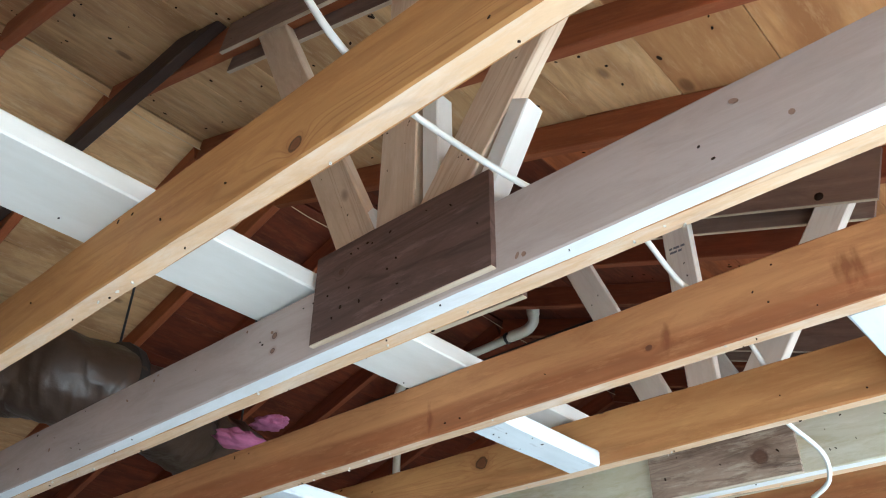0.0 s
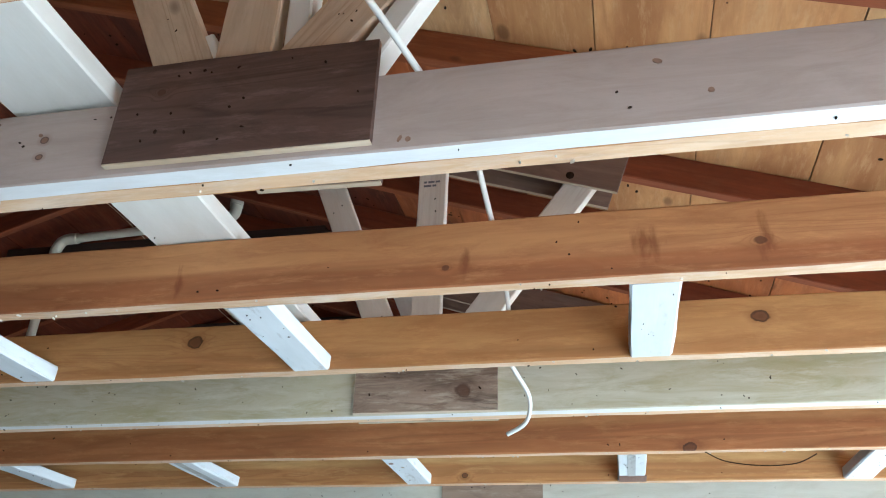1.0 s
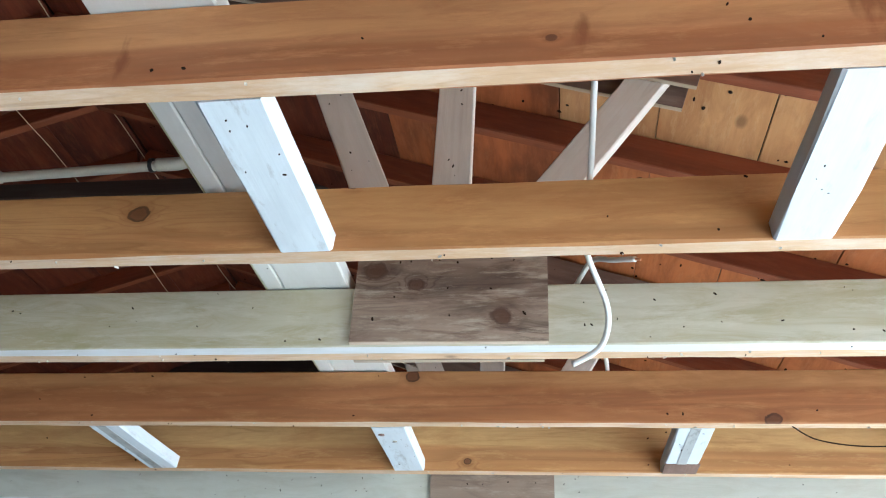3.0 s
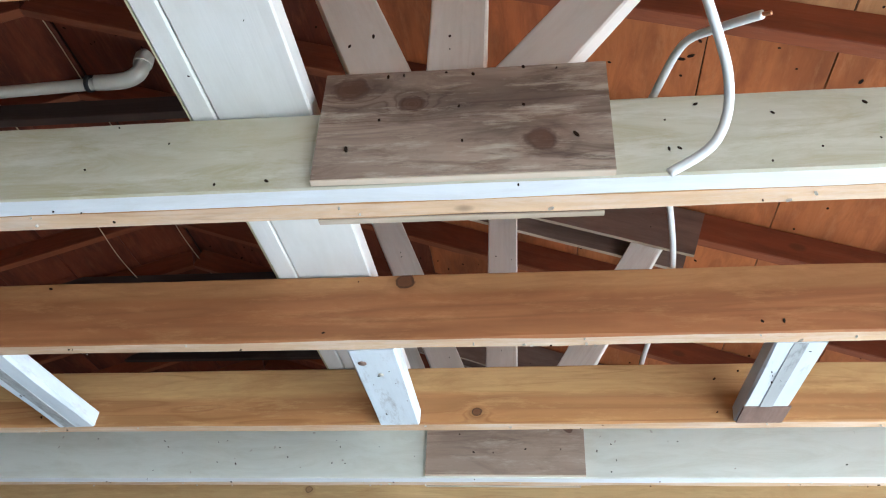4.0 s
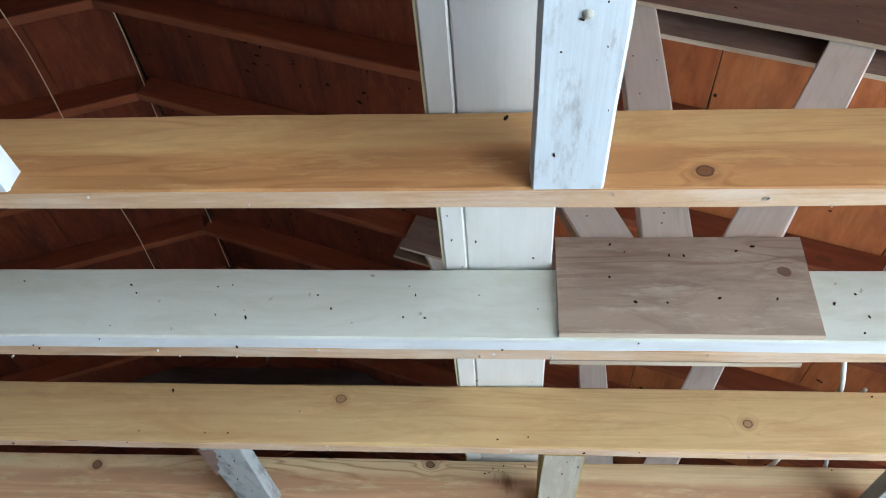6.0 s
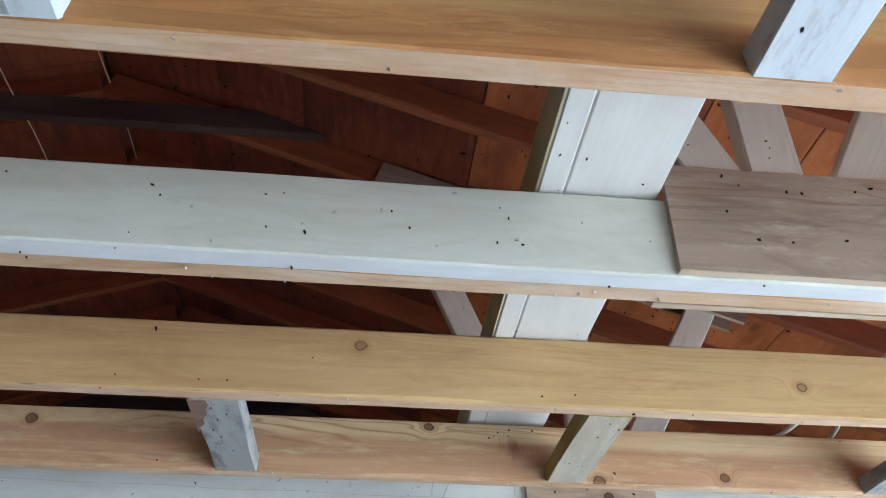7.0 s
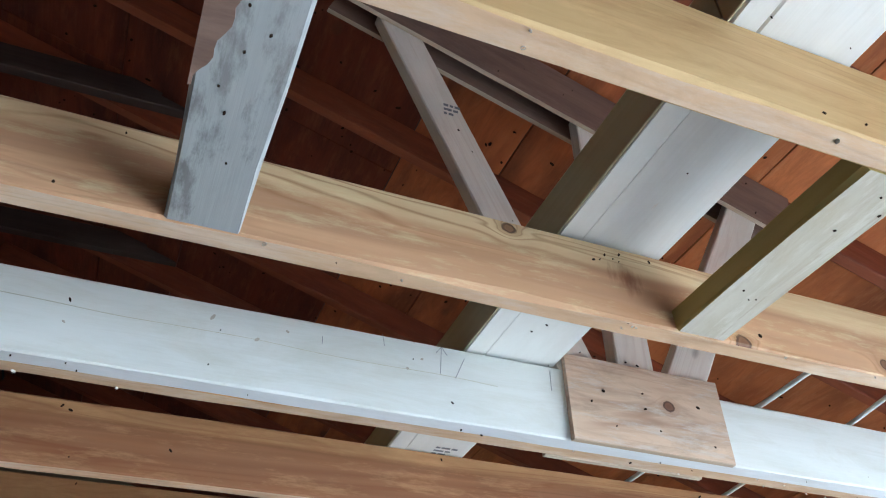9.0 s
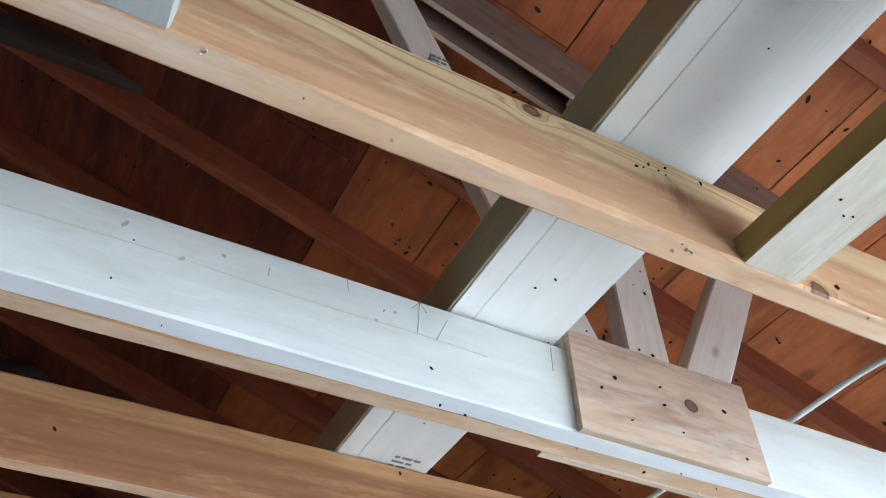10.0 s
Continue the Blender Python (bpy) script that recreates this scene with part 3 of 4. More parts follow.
for k in range(-9, 18):
    jz = JZ - DROP.get(k, 0)
    x0 = WEST + 0.02
    sister = k % 3 == 0
    light, dark = TONES.get(k, ((0.60, 0.35, 0.15), (0.38, 0.17, 0.06)))
    mat = wood("joist_timber_%d" % (k + 20), light, dark, knots=[(x - x0, z - JZ, r * (0.95 if k == 2 else 0.72)) for x, z, r in JOIST_KNOTS.get(k, ())],
               grain=0.7 if k in (8, 10) else 0.3, vary=0.0, auto_knots=0.0, runs=[(x - x0, z - JZ, w, h) for x, z, w, h in RESIN.get(k, ())], knot_dark={1: 0.3, 7: 0.8}.get(k, 0.85), core=0.15 if k == 7 else 0.85, heart=HEART.get(k),
               figure={8: 0.85, 10: 0.7, 5: 0.5, 7: 0.2, 1: 0.25, 2: 0.25, 4: 0.2}.get(k, 0.4), weather=(tuple(c * w for c, w in zip(dark, (0.85, 0.72, 0.65))), tuple(min(0.8, c * 1.22) for c in light), 0.42))
    j = thing("ceiling_joist", "orange-brown sawn timber ceiling joist" + (" fixed against a truss chord" if sister else ""), "joist", "ceiling joists")
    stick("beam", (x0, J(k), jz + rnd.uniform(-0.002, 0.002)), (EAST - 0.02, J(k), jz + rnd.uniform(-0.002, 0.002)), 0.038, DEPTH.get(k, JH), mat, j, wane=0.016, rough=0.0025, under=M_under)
    spots = []
    for _ in range(9 if -2 < k < 10 else 3):
        spots.append((rnd.uniform(-1.5, 2.9), rnd.uniform(0.004, 0.034)))
    marks("nail_marks", [(s, u) for s, u in spots], (0, J(k), jz - 0.0005), (1, 0, 0), (0, 1, 0), j, M_hole, r=0.0018)
    flecks = [(rnd.uniform(-1.3, 2.9), rnd.uniform(0.002, 0.036)) for _ in range(22 if -2 < k < 10 else 3)]
    marks("plaster_residue", flecks, (0, J(k), jz - 0.001), (1, 0, 0), (0, 1, 0), j, M_fleck, "chips of white plaster", r=0.0026, proud=0.0006)
    if not sister:
        pairs = []
        for bx in (-0.9, -0.18, 0.59, 1.36, 2.1):
            for d in (0.0, 0.05):
                pairs.append((bx + d + rnd.uniform(-0.01, 0.01), rnd.choice((0.016, 0.022, 0.118, 0.124))))
        for _ in range(5):
            pairs.append((rnd.uniform(-1, 2.5), rnd.uniform(0.01, 0.13)))
        pairs += {7: [(-0.041, 0.02), (0.009, 0.02)], 8: [(0.547, 0.097), (0.568, 0.111), (0.582, 0.107), (0.592, 0.104), (0.558, 0.100)]}.get(k, [])
        marks("nail_heads", pairs, (0, J(k) - 0.0015, JZ), (1, 0, 0), (0, 0, 1), j, M_hole, r=0.0026)

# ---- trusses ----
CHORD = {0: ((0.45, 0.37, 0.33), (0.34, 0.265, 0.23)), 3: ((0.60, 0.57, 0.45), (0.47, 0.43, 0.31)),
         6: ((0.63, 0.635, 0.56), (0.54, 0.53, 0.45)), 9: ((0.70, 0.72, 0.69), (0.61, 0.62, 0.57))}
GUSSET = {
    0: (0.673, 1.087, 2.404, 2.588),
    3: (0.682, 1.088, 2.399, 2.596),
    6: (0.681, 1.094, 2.398, 2.590),
    9: (0.702, 1.06, 2.384, 2.562),
}
GUSSET_TONE = {0: ((0.13, 0.072, 0.054), (0.07, 0.038, 0.029)), 3: ((0.43, 0.33, 0.25), (0.17, 0.108, 0.076)),
               6: ((0.42, 0.325, 0.25), (0.285, 0.205, 0.15)), 9: ((0.66, 0.50, 0.36), (0.52, 0.375, 0.265))}
CHORD_KNOTS = {
    0: [(0.549, 2.477, 0.008), (0.549, 2.445, 0.007)],
    3: [],
    6: [],
    9: [],
}
GUSSET_KNOTS = {
    0: [(0.744, 2.53, 0.008)],
    3: [(0.723, 2.565, 0.028), (0.993, 2.455, 0.024), (0.813, 2.53, 0.02)],
    6: [(1.054, 2.52, 0.013)],
    9: [(0.928, 2.485, 0.014)],
}
PLATE = {
    0: (0.094, 1.344),
    3: (0.173, 1.448),
    6: (0.199, 1.449),
    9: (0.22, 1.44),
}


def low(x, k=3):                   # lower edge of the plates on the top chord
    return 3.552 + (0.055 if k == 0 else 0.0) - PITCH * x


def ply(name, a, b, h, t, mat, parent, label, up=(0, 0, 1)):
    """A sheet of plywood on edge, with a paler worn edge strip below."""
    p = stick(name, a, b, t, h, mat, parent, label, up=up, ch=0.0012, rough=0.002)
    d = (Vector(b) - Vector(a)).normalized()
    u = Vector(up)
    u = (u - d * u.dot(d)).normalized()
    stick("plywood_edge", Vector(a) - u * 0.0018 + Vector((0, 0.0006, 0)), Vector(b) - u * 0.0018 + Vector((0, 0.0006, 0)), t - 0.0012, 0.0022, M_ply_edge, p, up=up, ch=0.0003, rough=0.0004).matrix_world = frame_matrix(Vector(a) - u * 0.0018 + Vector((0, 0.0006, 0)), d, u)
    return p


CHORD_NAILS = {6: [(-0.252, 0.110), (-0.055, 0.103), (-0.041, 0.086), (0.101, 0.099), (0.126, 0.103), (-0.069, 0.020), (0.108, 0.043), (0.161, 0.038), (0.278, 0.083), (0.304, 0.056), (0.433, 0.102), (0.445, 0.084), (0.427, 0.040), (0.463, 0.039), (0.552, 0.084), (0.649, 0.058),
                   (1.126, 0.071), (1.163, 0.089), (1.174, 0.046), (1.159, 0.016), (1.333, 0.095)],
               9: [(0.060, 0.096), (0.050, 0.030), (0.396, 0.108), (0.469, 0.035), (-0.171, 0.102)]}
GUSSET_NAILS = {3: [(0.094, 0.186), (0.117, 0.188), (0.179, 0.189), (0.218, 0.183), (0.290, 0.192), (0.337, 0.186), (0.199, 0.121), (0.087, 0.102), (0.289, 0.118), (0.045, 0.051), (0.205, 0.057), (0.358, 0.060)],
                6: [(0.094, 0.175), (0.117, 0.159), (0.191, 0.152), (0.215, 0.151), (0.303, 0.161), (0.331, 0.170), (0.088, 0.107), (0.126, 0.058), (0.177, 0.057), (0.261, 0.066), (0.352, 0.065)],
                9: [(0.038, 0.184), (0.070, 0.181), (0.142, 0.182), (0.169, 0.179), (0.078, 0.107), (0.048, 0.081), (0.168, 0.117), (0.168, 0.084), (0.297, 0.108), (0.095, 0.037), (0.194, 0.042), (0.317, 0.027)]}
# webs: foot x, foot z, head x, head z along the centre line
WEBS = {
    0: ((0.809, 2.49, 0.321, 3.53), (0.859, 2.49, 0.866, 3.36), (0.919, 2.52, 1.371, 3.14)),
    3: ((0.807, 2.49, 0.425, 3.445), (0.871, 2.49, 0.879, 3.29), (0.927, 2.53, 1.361, 3.13)),
    6: ((0.819, 2.49, 0.421, 3.445), (0.877, 2.49, 0.887, 3.3), (0.981, 2.53, 1.333, 3.13)),
    9: ((0.765, 2.49, 0.35, 3.48), (0.878, 2.49, 0.888, 3.3), (0.982, 2.53, 1.327, 3.13)),
}
for k in TRUSS:
    y = J(k) - 0.038
    light, dark = CHORD.get(k, CHORD[6])
    x0 = WEST + 0.02 if k != 9 else -1.37
    cm = wood("chord_timber_%d" % (k + 20), light, dark, knots=[(x - x0, z - JZ, r) for x, z, r in CHORD_KNOTS.get(k, ())], grain=0.22,
              vary=0.0, auto_knots=0.0, stain=(0.48, 0.42, 0.25) if k == 3 else None,
              knot_tone=(0.17, 0.075, 0.03), paint=None if k == 3 else tuple(min(0.86, c * 1.06) for c in light), cover=1.1, dirt=dark,
              weather=((0.39, 0.34, 0.17), (0.68, 0.66, 0.57), 0.68) if k == 3 else (tuple(c * w for c, w in zip(dark, (0.86, 0.83, 0.74))), tuple(c * 1.06 for c in light), 0.4))
    tr = thing("roof_truss", {0: "timber roof truss, pinkish-grey bottom chord with dark brown plywood gusset",
                              3: "timber roof truss, greenish-tan bottom chord with weathered grey-brown gusset",
                              6: "timber roof truss, pale grey-white bottom chord with grey-brown gusset",
                              9: "timber roof truss, white-painted bottom chord with tan plywood gusset"}.get(k, "timber roof truss with pale bottom chord"),
               "roof truss", "roof trusses")
    cz = JZ - 0.003 - DROP.get(k, 0)
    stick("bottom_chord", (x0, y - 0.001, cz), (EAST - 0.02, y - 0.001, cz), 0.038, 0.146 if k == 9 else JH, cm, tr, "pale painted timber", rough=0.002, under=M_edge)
    gx0, gx1, gz0, gz1 = GUSSET.get(k, GUSSET[6])
    gl, gd = GUSSET_TONE.get(k, GUSSET_TONE[6])
    gm = wood("gusset_ply_%d" % (k + 20), gl, gd, knots=[(x - gx0, z - gz0, r) for x, z, r in GUSSET_KNOTS.get(k, ())], grain=0.5, vary=0.0, knot_dark=0.9 if k == 9 else 0.4, core=0.95 if k == 9 else 0.75,
              auto_knots=0.0, stain=(0.10, 0.07, 0.055) if k == 3 else None, figure=0.6,
              weather=(tuple(c * 0.55 for c in gd), tuple(min(0.6, c * 1.5 + 0.03) for c in gl), 0.8 if k == 3 else 0.6))
    g = ply("gusset_plate", (gx0, y - 0.0135, gz0), (gx1, y - 0.0135, gz0 - 0.002), gz1 - gz0, 0.0125, gm, tr, "weathered plywood gusset")
    bx0, bz = (0.88, cz + 0.009) if k == 0 else (gx0 - 0.01, cz + 0.006)
    ply("back_gusset", (bx0, J(k) + 0.0395, bz), (gx1 - 0.01, J(k) + 0.0395, cz + 0.005), 0.18, 0.0125, gm, tr, "plywood gusset behind the chord")
    rg = random.Random(k + 40)
    gsp = [(rg.uniform(0.02, gx1 - gx0 - 0.02), rg.choice((0.03, 0.05, gz1 - gz0 - 0.02, gz1 - gz0 - 0.035, 0.09)) + rg.uniform(-0.008, 0.008)) for _ in range(17)]
    gsp = GUSSET_NAILS.get(k, gsp)
    marks("nail_marks", gsp, (gx0, y - 0.0152, gz0), (1, 0, 0), (0, 0, 1), g, M_hole)
    csp = [(rg.uniform(-1.2, 2.9), rg.uniform(0.012, 0.13)) for _ in range(70 if k == 3 else 26)]
    if k in CHORD_NAILS:
        csp = [(s, u) for s, u in csp if not -0.5 < s < 1.5] + CHORD_NAILS[k]
    csp = [(s, u) for s, u in csp if not gx0 - 0.01 < s < gx1 + 0.01]
    marks("nail_marks", csp, (0, y - 0.0022, cz), (1, 0, 0), (0, 0, 1), tr, M_hole, r=0.0021)
    csp = [(rg.uniform(-1.2, 2.9), rg.uniform(0.005, 0.032)) for _ in range(11)]
    marks("nail_marks", csp, (0, y, cz - 0.0005), (1, 0, 0), (0, 1, 0), tr, M_hole, r=0.0016)
    if k in (0, 6, 9):  # smears drawn out from old nail holes
        sm = [(rg.uniform(-0.4, 2.2), rg.uniform(0.015, 0.125)) for _ in range(20 if k == 0 else 16)]
        sm = [(s_, u) for s_, u in sm if not gx0 - 0.02 < s_ < gx1 + 0.02]
        marks("nail_smears", sm, (0, y - 0.0016, cz), (1, 0, 0), (0, 0, 1), tr, M_rust if k == 0 else M_chip, "brown smears from old nails", r=0.0052 if k == 0 else 0.0036, proud=0.0004)
    wide = 0.096 if k == 0 else 0.089
    wm = M_web_warm if k == 0 else M_web
    webs = WEBS.get(k, WEBS[6])
    for i, (xa, za, xb, zb) in enumerate(webs):
        d = Vector((xb - xa, 0, zb - za)).normalized()
        side = Vector((-d.z, 0, d.x))
        a = Vector((xa, y + 0.001, za)) + side * wide / 2
        b = Vector((xb, y + 0.001, zb)) + side * wide / 2
        wv = stick("web", b, a, 0.036, wide, wm, tr, up=tuple(side))
        wv.matrix_world = frame_matrix(a - side * wide, d, tuple(side))
        if i < 2 or k == 0:
            marks("nail_marks", [(rg.uniform(0.1, 0.7), rg.uniform(0.015, wide - 0.015)) for _ in range(7)], a - side * wide, d, side, wv, M_hole)
    if k == 0:  # doubled scabs beside the webs
        for xa, za, xb, zb in ((0.968, 2.49, 0.958, 2.86), (1.043, 2.50, 1.163, 2.71), (0.868, 2.49, 0.798, 2.66)):
            d = Vector((xb - xa, 0, zb - za)).normalized()
            sd = Vector((-d.z, 0, d.x))
            s_ = stick("scab", (xa, y + 0.01, za), (xb, y + 0.01, zb), 0.045, 0.04, M_strong, tr, "short white scab board")
            s_.matrix_world = frame_matrix(Vector((xa, y + 0.004, za)), d, tuple(sd))
    # plates on both sides of the top chord
    if k in PLATE:
        px0, px1 = PLATE[k]
        back = 0.0 if k == 9 else 0.02
        up = (PITCH, 0, 1)
        ply("top_gusset", (px0, y - 0.0135, low(px0, k)), (px1, y - 0.0135, low(px1, k)), 0.105 if k == 0 else 0.158, 0.0125, M_plate, tr, "dark weathered plywood splice plate", up=up)
        ply("top_gusset", (px0 - 0.03, y + 0.0395, low(px0, k) - back), (px1 - 0.03, y + 0.0395, low(px1, k) - back), 0.105 if k == 0 else 0.158, 0.0125, M_plate, tr, "dark weathered plywood splice plate", up=up)
        marks("nail_marks", [(rg.uniform(0.03, 1.2), rg.uniform(0.02, 0.14)) for _ in range(16)], (px0, y - 0.0138, low(px0, k)), (1, 0, -PITCH), up, tr, M_hole)

    if k == 3:  # large dark knot in the splice plate
        tube("knot", [(1.312, y - 0.0142, 3.125), (1.312, y - 0.0125, 3.125)], 0.013, M_hole, tr, "dark knot", sides=14)

# ---- long strongback laid across the joists ----
sb = thing("strongback", "white-painted timber strongback laid across the joist tops", "strongback")
SBZ = JZ + JH + 0.003
y0 = -1.4
for y1 in (0.52, 2.9, NORTH - 0.3):
    first = y1 < 1
    xa, xb = 0.652 + 0.0095 * y0, 0.652 + 0.0095 * (y1 - 0.003)      # its right side, a little out of square
    stick("flat_board", (xa, y0, SBZ), (xb, y1 - 0.003, SBZ), 0.184 if first else 0.1435, 0.038, M_strong, sb, "white-painted flat board", rough=0.0008, ch=0.003 if y1 < 3 else 0.001)
    ez = SBZ + 0.039 if first else SBZ - 0.001
    eb = stick("edge_board", (xa - 0.1445, y0, ez), (xb - 0.1445, y1 - 0.003, ez), 0.0385, 0.089, M_strong, sb, "white underside, olive side", rough=0.0008, ch=0.003 if y1 < 3 else 0.001)
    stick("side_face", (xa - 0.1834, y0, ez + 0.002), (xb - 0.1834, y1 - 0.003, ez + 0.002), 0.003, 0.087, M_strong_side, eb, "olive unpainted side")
    y0 = y1
rg = random.Random(3)
marks("nail_marks", [(rg.uniform(-1.2, 4.5), rg.uniform(-0.178, -0.01)) for _ in range(44)], (0.652, 0, SBZ - 0.0015), (0.0095, 1, 0), (1, -0.0095, 0), sb, M_hole, r=0.0015)

# ---- short blocks between the joists, flush with their undersides ----
BLOCKS = {1: ((-0.092, M_block), (0.641, M_block), (1.437, M_block)),
          4: ((-0.859, M_block), (-0.146, M_block), (0.627, M_block), (1.396, M_block), (2.138, M_block)),
          7: ((-1.413, M_block), (-0.868, M_block), (-0.063, M_block_grey), (0.673, M_block_raw), (1.422, M_block_grey), (2.147, M_block_grey))}
rg = random.Random(8)
for k, row in BLOCKS.items():
    for x, mat in row:
        what = {M_block: "worn white-painted timber block", M_block_grey: "weathered grey timber block", M_block_raw: "raw pale timber block"}[mat]
        b_ = thing("joist_block", what + " between two ceiling joists", "block", "blocks between joists")
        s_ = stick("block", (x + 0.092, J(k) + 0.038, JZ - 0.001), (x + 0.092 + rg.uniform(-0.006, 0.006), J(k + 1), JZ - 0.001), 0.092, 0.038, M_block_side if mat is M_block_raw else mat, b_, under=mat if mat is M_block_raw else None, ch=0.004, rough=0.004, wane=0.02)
        marks("nail_marks", [(rg.uniform(0.03, 0.34), rg.uniform(-0.08, -0.01)) for _ in range(6)], (x + 0.092, J(k) + 0.038, JZ - 0.002), (0, 1, 0), (1, 0, 0), b_, M_hole, r=0.0018)

for o in [q for q in scene.objects if q.name.startswith("joist_block")]:
    p = o.children[0].matrix_world.translation
    if abs(p.x - (0.627 + 0.092)) < 0.01 and 1.6 < p.y < 1.8:
        tube("knot_hole", [(0.647, 1.762, JZ - 0.0034), (0.647, 1.762, JZ + 0.002)], 0.0085, M_plate, o, "brown open knot hole", sides=12)
        tube("knot", [(0.674, 1.815, JZ - 0.0030), (0.674, 1.815, JZ + 0.002)], 0.006, M_chip, o, "grey knot under the paint", sides=12)

# ---- cables ----
def cable(label, pts, r=0.0055):
    c = thing("electric_cable", label, "cable", "loose electric cables")
    tube("sheath", pts, r, M_cable, c)
    return c


TOPZ = JZ + JH + 0.008
cable("loose white electric cable over the joists", [(0.999, -0.60, 2.90), (1.062, -0.47, 2.74), (1.124, -0.38, 2.56), (1.101, -0.28, 2.57), (1.073, -0.164, 2.60), (1.132, -0.03, TOPZ), (1.16, 0.09, TOPZ), (1.17, 0.27, 2.62), (1.185, 0.45, TOPZ),
       (1.17, 0.66, 2.60), (1.165, 0.86, TOPZ), (1.152, 0.915, 2.49), (1.157, 0.945, 2.43), (1.192, 1.035, 2.372), (1.180, 1.078, 2.322), (1.129, 1.102, 2.297)])
c2 = cable("short cut end of white cable with bare copper", [(1.14, 1.32, 2.56), (1.158, 1.22, TOPZ + 0.006), (1.178, 1.13, 2.53), (1.21, 1.08, 2.50), (1.249, 1.046, 2.480)])
tube("copper_end", [(1.246, 1.048, 2.482), (1.257, 1.041, 2.476)], 0.0028, M_copper, c2, "bare copper core", sides=6)
cable("loose white electric cable over the joists", [(1.148, 1.26, TOPZ), (1.171, 1.34, TOPZ + 0.002), (1.207, 1.5, TOPZ + 0.012), (1.234, 1.69, TOPZ), (1.236, 1.90, 2.565), (1.215, 2.09, TOPZ),
       (1.231, 2.30, 2.56), (1.236, 2.46, TOPZ), (1.268, 2.73, 2.56), (1.306, 2.91, TOPZ), (1.3, 3.02, 2.56), (1.276, 3.31, TOPZ), (1.222, 3.48, 2.56), (1.19, 3.69, TOPZ), (1.165, 3.9, 2.55), (1.15, 4.12, TOPZ), (1.14, 4.5, TOPZ)])
cable("second loose white cable over the joists", [(1.354, 2.9, TOPZ), (1.377, 3.15, 2.56), (1.407, 3.33, TOPZ), (1.447, 3.55, 2.555), (1.447, 3.70, TOPZ), (1.445, 3.9, 2.55), (1.45, 4.13, TOPZ), (1.47, 4.5, TOPZ)], 0.005)

# ---- twine under the ridge ----
for x, z, y0, y1 in ((-0.715, 3.93, -1.0, 4.6), (-0.995, 3.80, -1.0, 4.6)):
    tw = thing("twine", "thin tan twine strung under the ridge", "twine", "strings under the ridge")
    pts = []
    y = y0
    while y < y1:
        pts.append((x + 0.006 * math.sin(y * 5), y, z - 0.01 * (1 + math.sin(y * 7.7))))
        y += 0.2
    tube("strand", pts, 0.0022, M_string, tw, sides=5)

# ---- vent pipe ----
vp = thing("vent_pipe", "cream plastic vent pipe with elbows beside a rafter", "pipe")
tube("pipe", [(-0.45, 2.25, 3.72), (-0.9, 2.25, 3.70), (-1.26, 2.25, 3.685)], 0.022, M_pvc, vp)
tube("elbow", [(-0.52, 2.25, 3.722), (-0.42, 2.25, 3.725), (-0.375, 2.25, 3.755), (-0.37, 2.25, 3.80)], 0.029, M_pvc, vp)
tube("pipe", [(-0.37, 2.25, 3.78), (-0.37, 2.25, 3.89)], 0.022, M_pvc, vp)
tube("collar", [(-0.37, 2.25, 3.80), (-0.37, 2.25, 3.84)], 0.034, M_pvc, vp)
tube("clamp", [(-0.535, 2.25, 3.72), (-0.55, 2.25, 3.72)], 0.031, M_black, vp, "dark band clamp")
tube("elbow", [(-1.22, 2.25, 3.687), (-1.30, 2.25, 3.68), (-1.33, 2.25, 3.63), (-1.33, 2.25, 3.58)], 0.028, M_pvc, vp)
tube("pipe", [(-1.33, 2.25, 3.6), (-1.33, 2.25, 2.2)], 0.021, M_pvc, vp)
tagged(stick("pipe_bearer", (-1.65, 2.285, 3.60), (0.22, 2.285, 3.60), 0.038, 0.075, M_tie, cut1=0.2), "dark old timber bearer behind the vent pipe", "bearer")

# ---- stud walls that carry the joists ----
def stud_wall(name, a, b, label, side):
    w = thing(name, label, "stud wall", kind="structure")
    a, b = Vector(a), Vector(b)
    d = (b - a).normalized()
    stick("top_plate", a + Vector((0, 0, JZ - 0.040)), b + Vector((0, 0, JZ - 0.040)), 0.089, 0.038, M_stud, w)
    stick("top_plate", a + Vector((0, 0, JZ - 0.079)), b + Vector((0, 0, JZ - 0.079)), 0.089, 0.038, M_stud, w)
    stick("sole_plate", a, b, 0.089, 0.038, M_stud, w)
    s = 0.02
    while s < (b - a).length - 0.04:
        p = a + d * s
        n_ = Vector((0, 0, 1)).cross(d)
        st = stick("stud", p, p + Vector((0, 0, JZ - 0.118)), 0.038, 0.089, M_stud, w)
        st.matrix_world = frame_matrix(p + Vector((0, 0, 0.039)) + n_ * 0.0, (0, 0, 1), tuple(n_))
        s += 0.4064
    return w


stud_wall("wall_partition", (-1.48, 2.75, 0), (-1.48, 4.30, 0), "open pale timber stud partition carrying the joists", 1)
stud_wall("wall_stud_north", (-1.48, 4.31, 0), (EAST - 0.02, 4.31, 0), "open pale timber stud wall carrying the joists", 1)

# ---- nail points through the roof boards ----
rg = random.Random(21)
dirx = Vector((1, 0, -PITCH)).normalized()
for name, n_ in (("nail_points", 1100),):
    spots = []
    for _ in range(n_):
        x = RIDGE + rg.choice([0.1 + 0.2 * i for i in range(18)]) + rg.uniform(-0.07, 0.07)
        spots.append((rg.uniform(-0.6, 5.2), (x - RIDGE) * math.sqrt(1 + PITCH * PITCH)))
    marks(name, spots, (RIDGE, 0, deck(RIDGE) - 0.0005), (0, 1, 0), tuple(dirx), roof, M_hole, r=0.0055, proud=0.002)

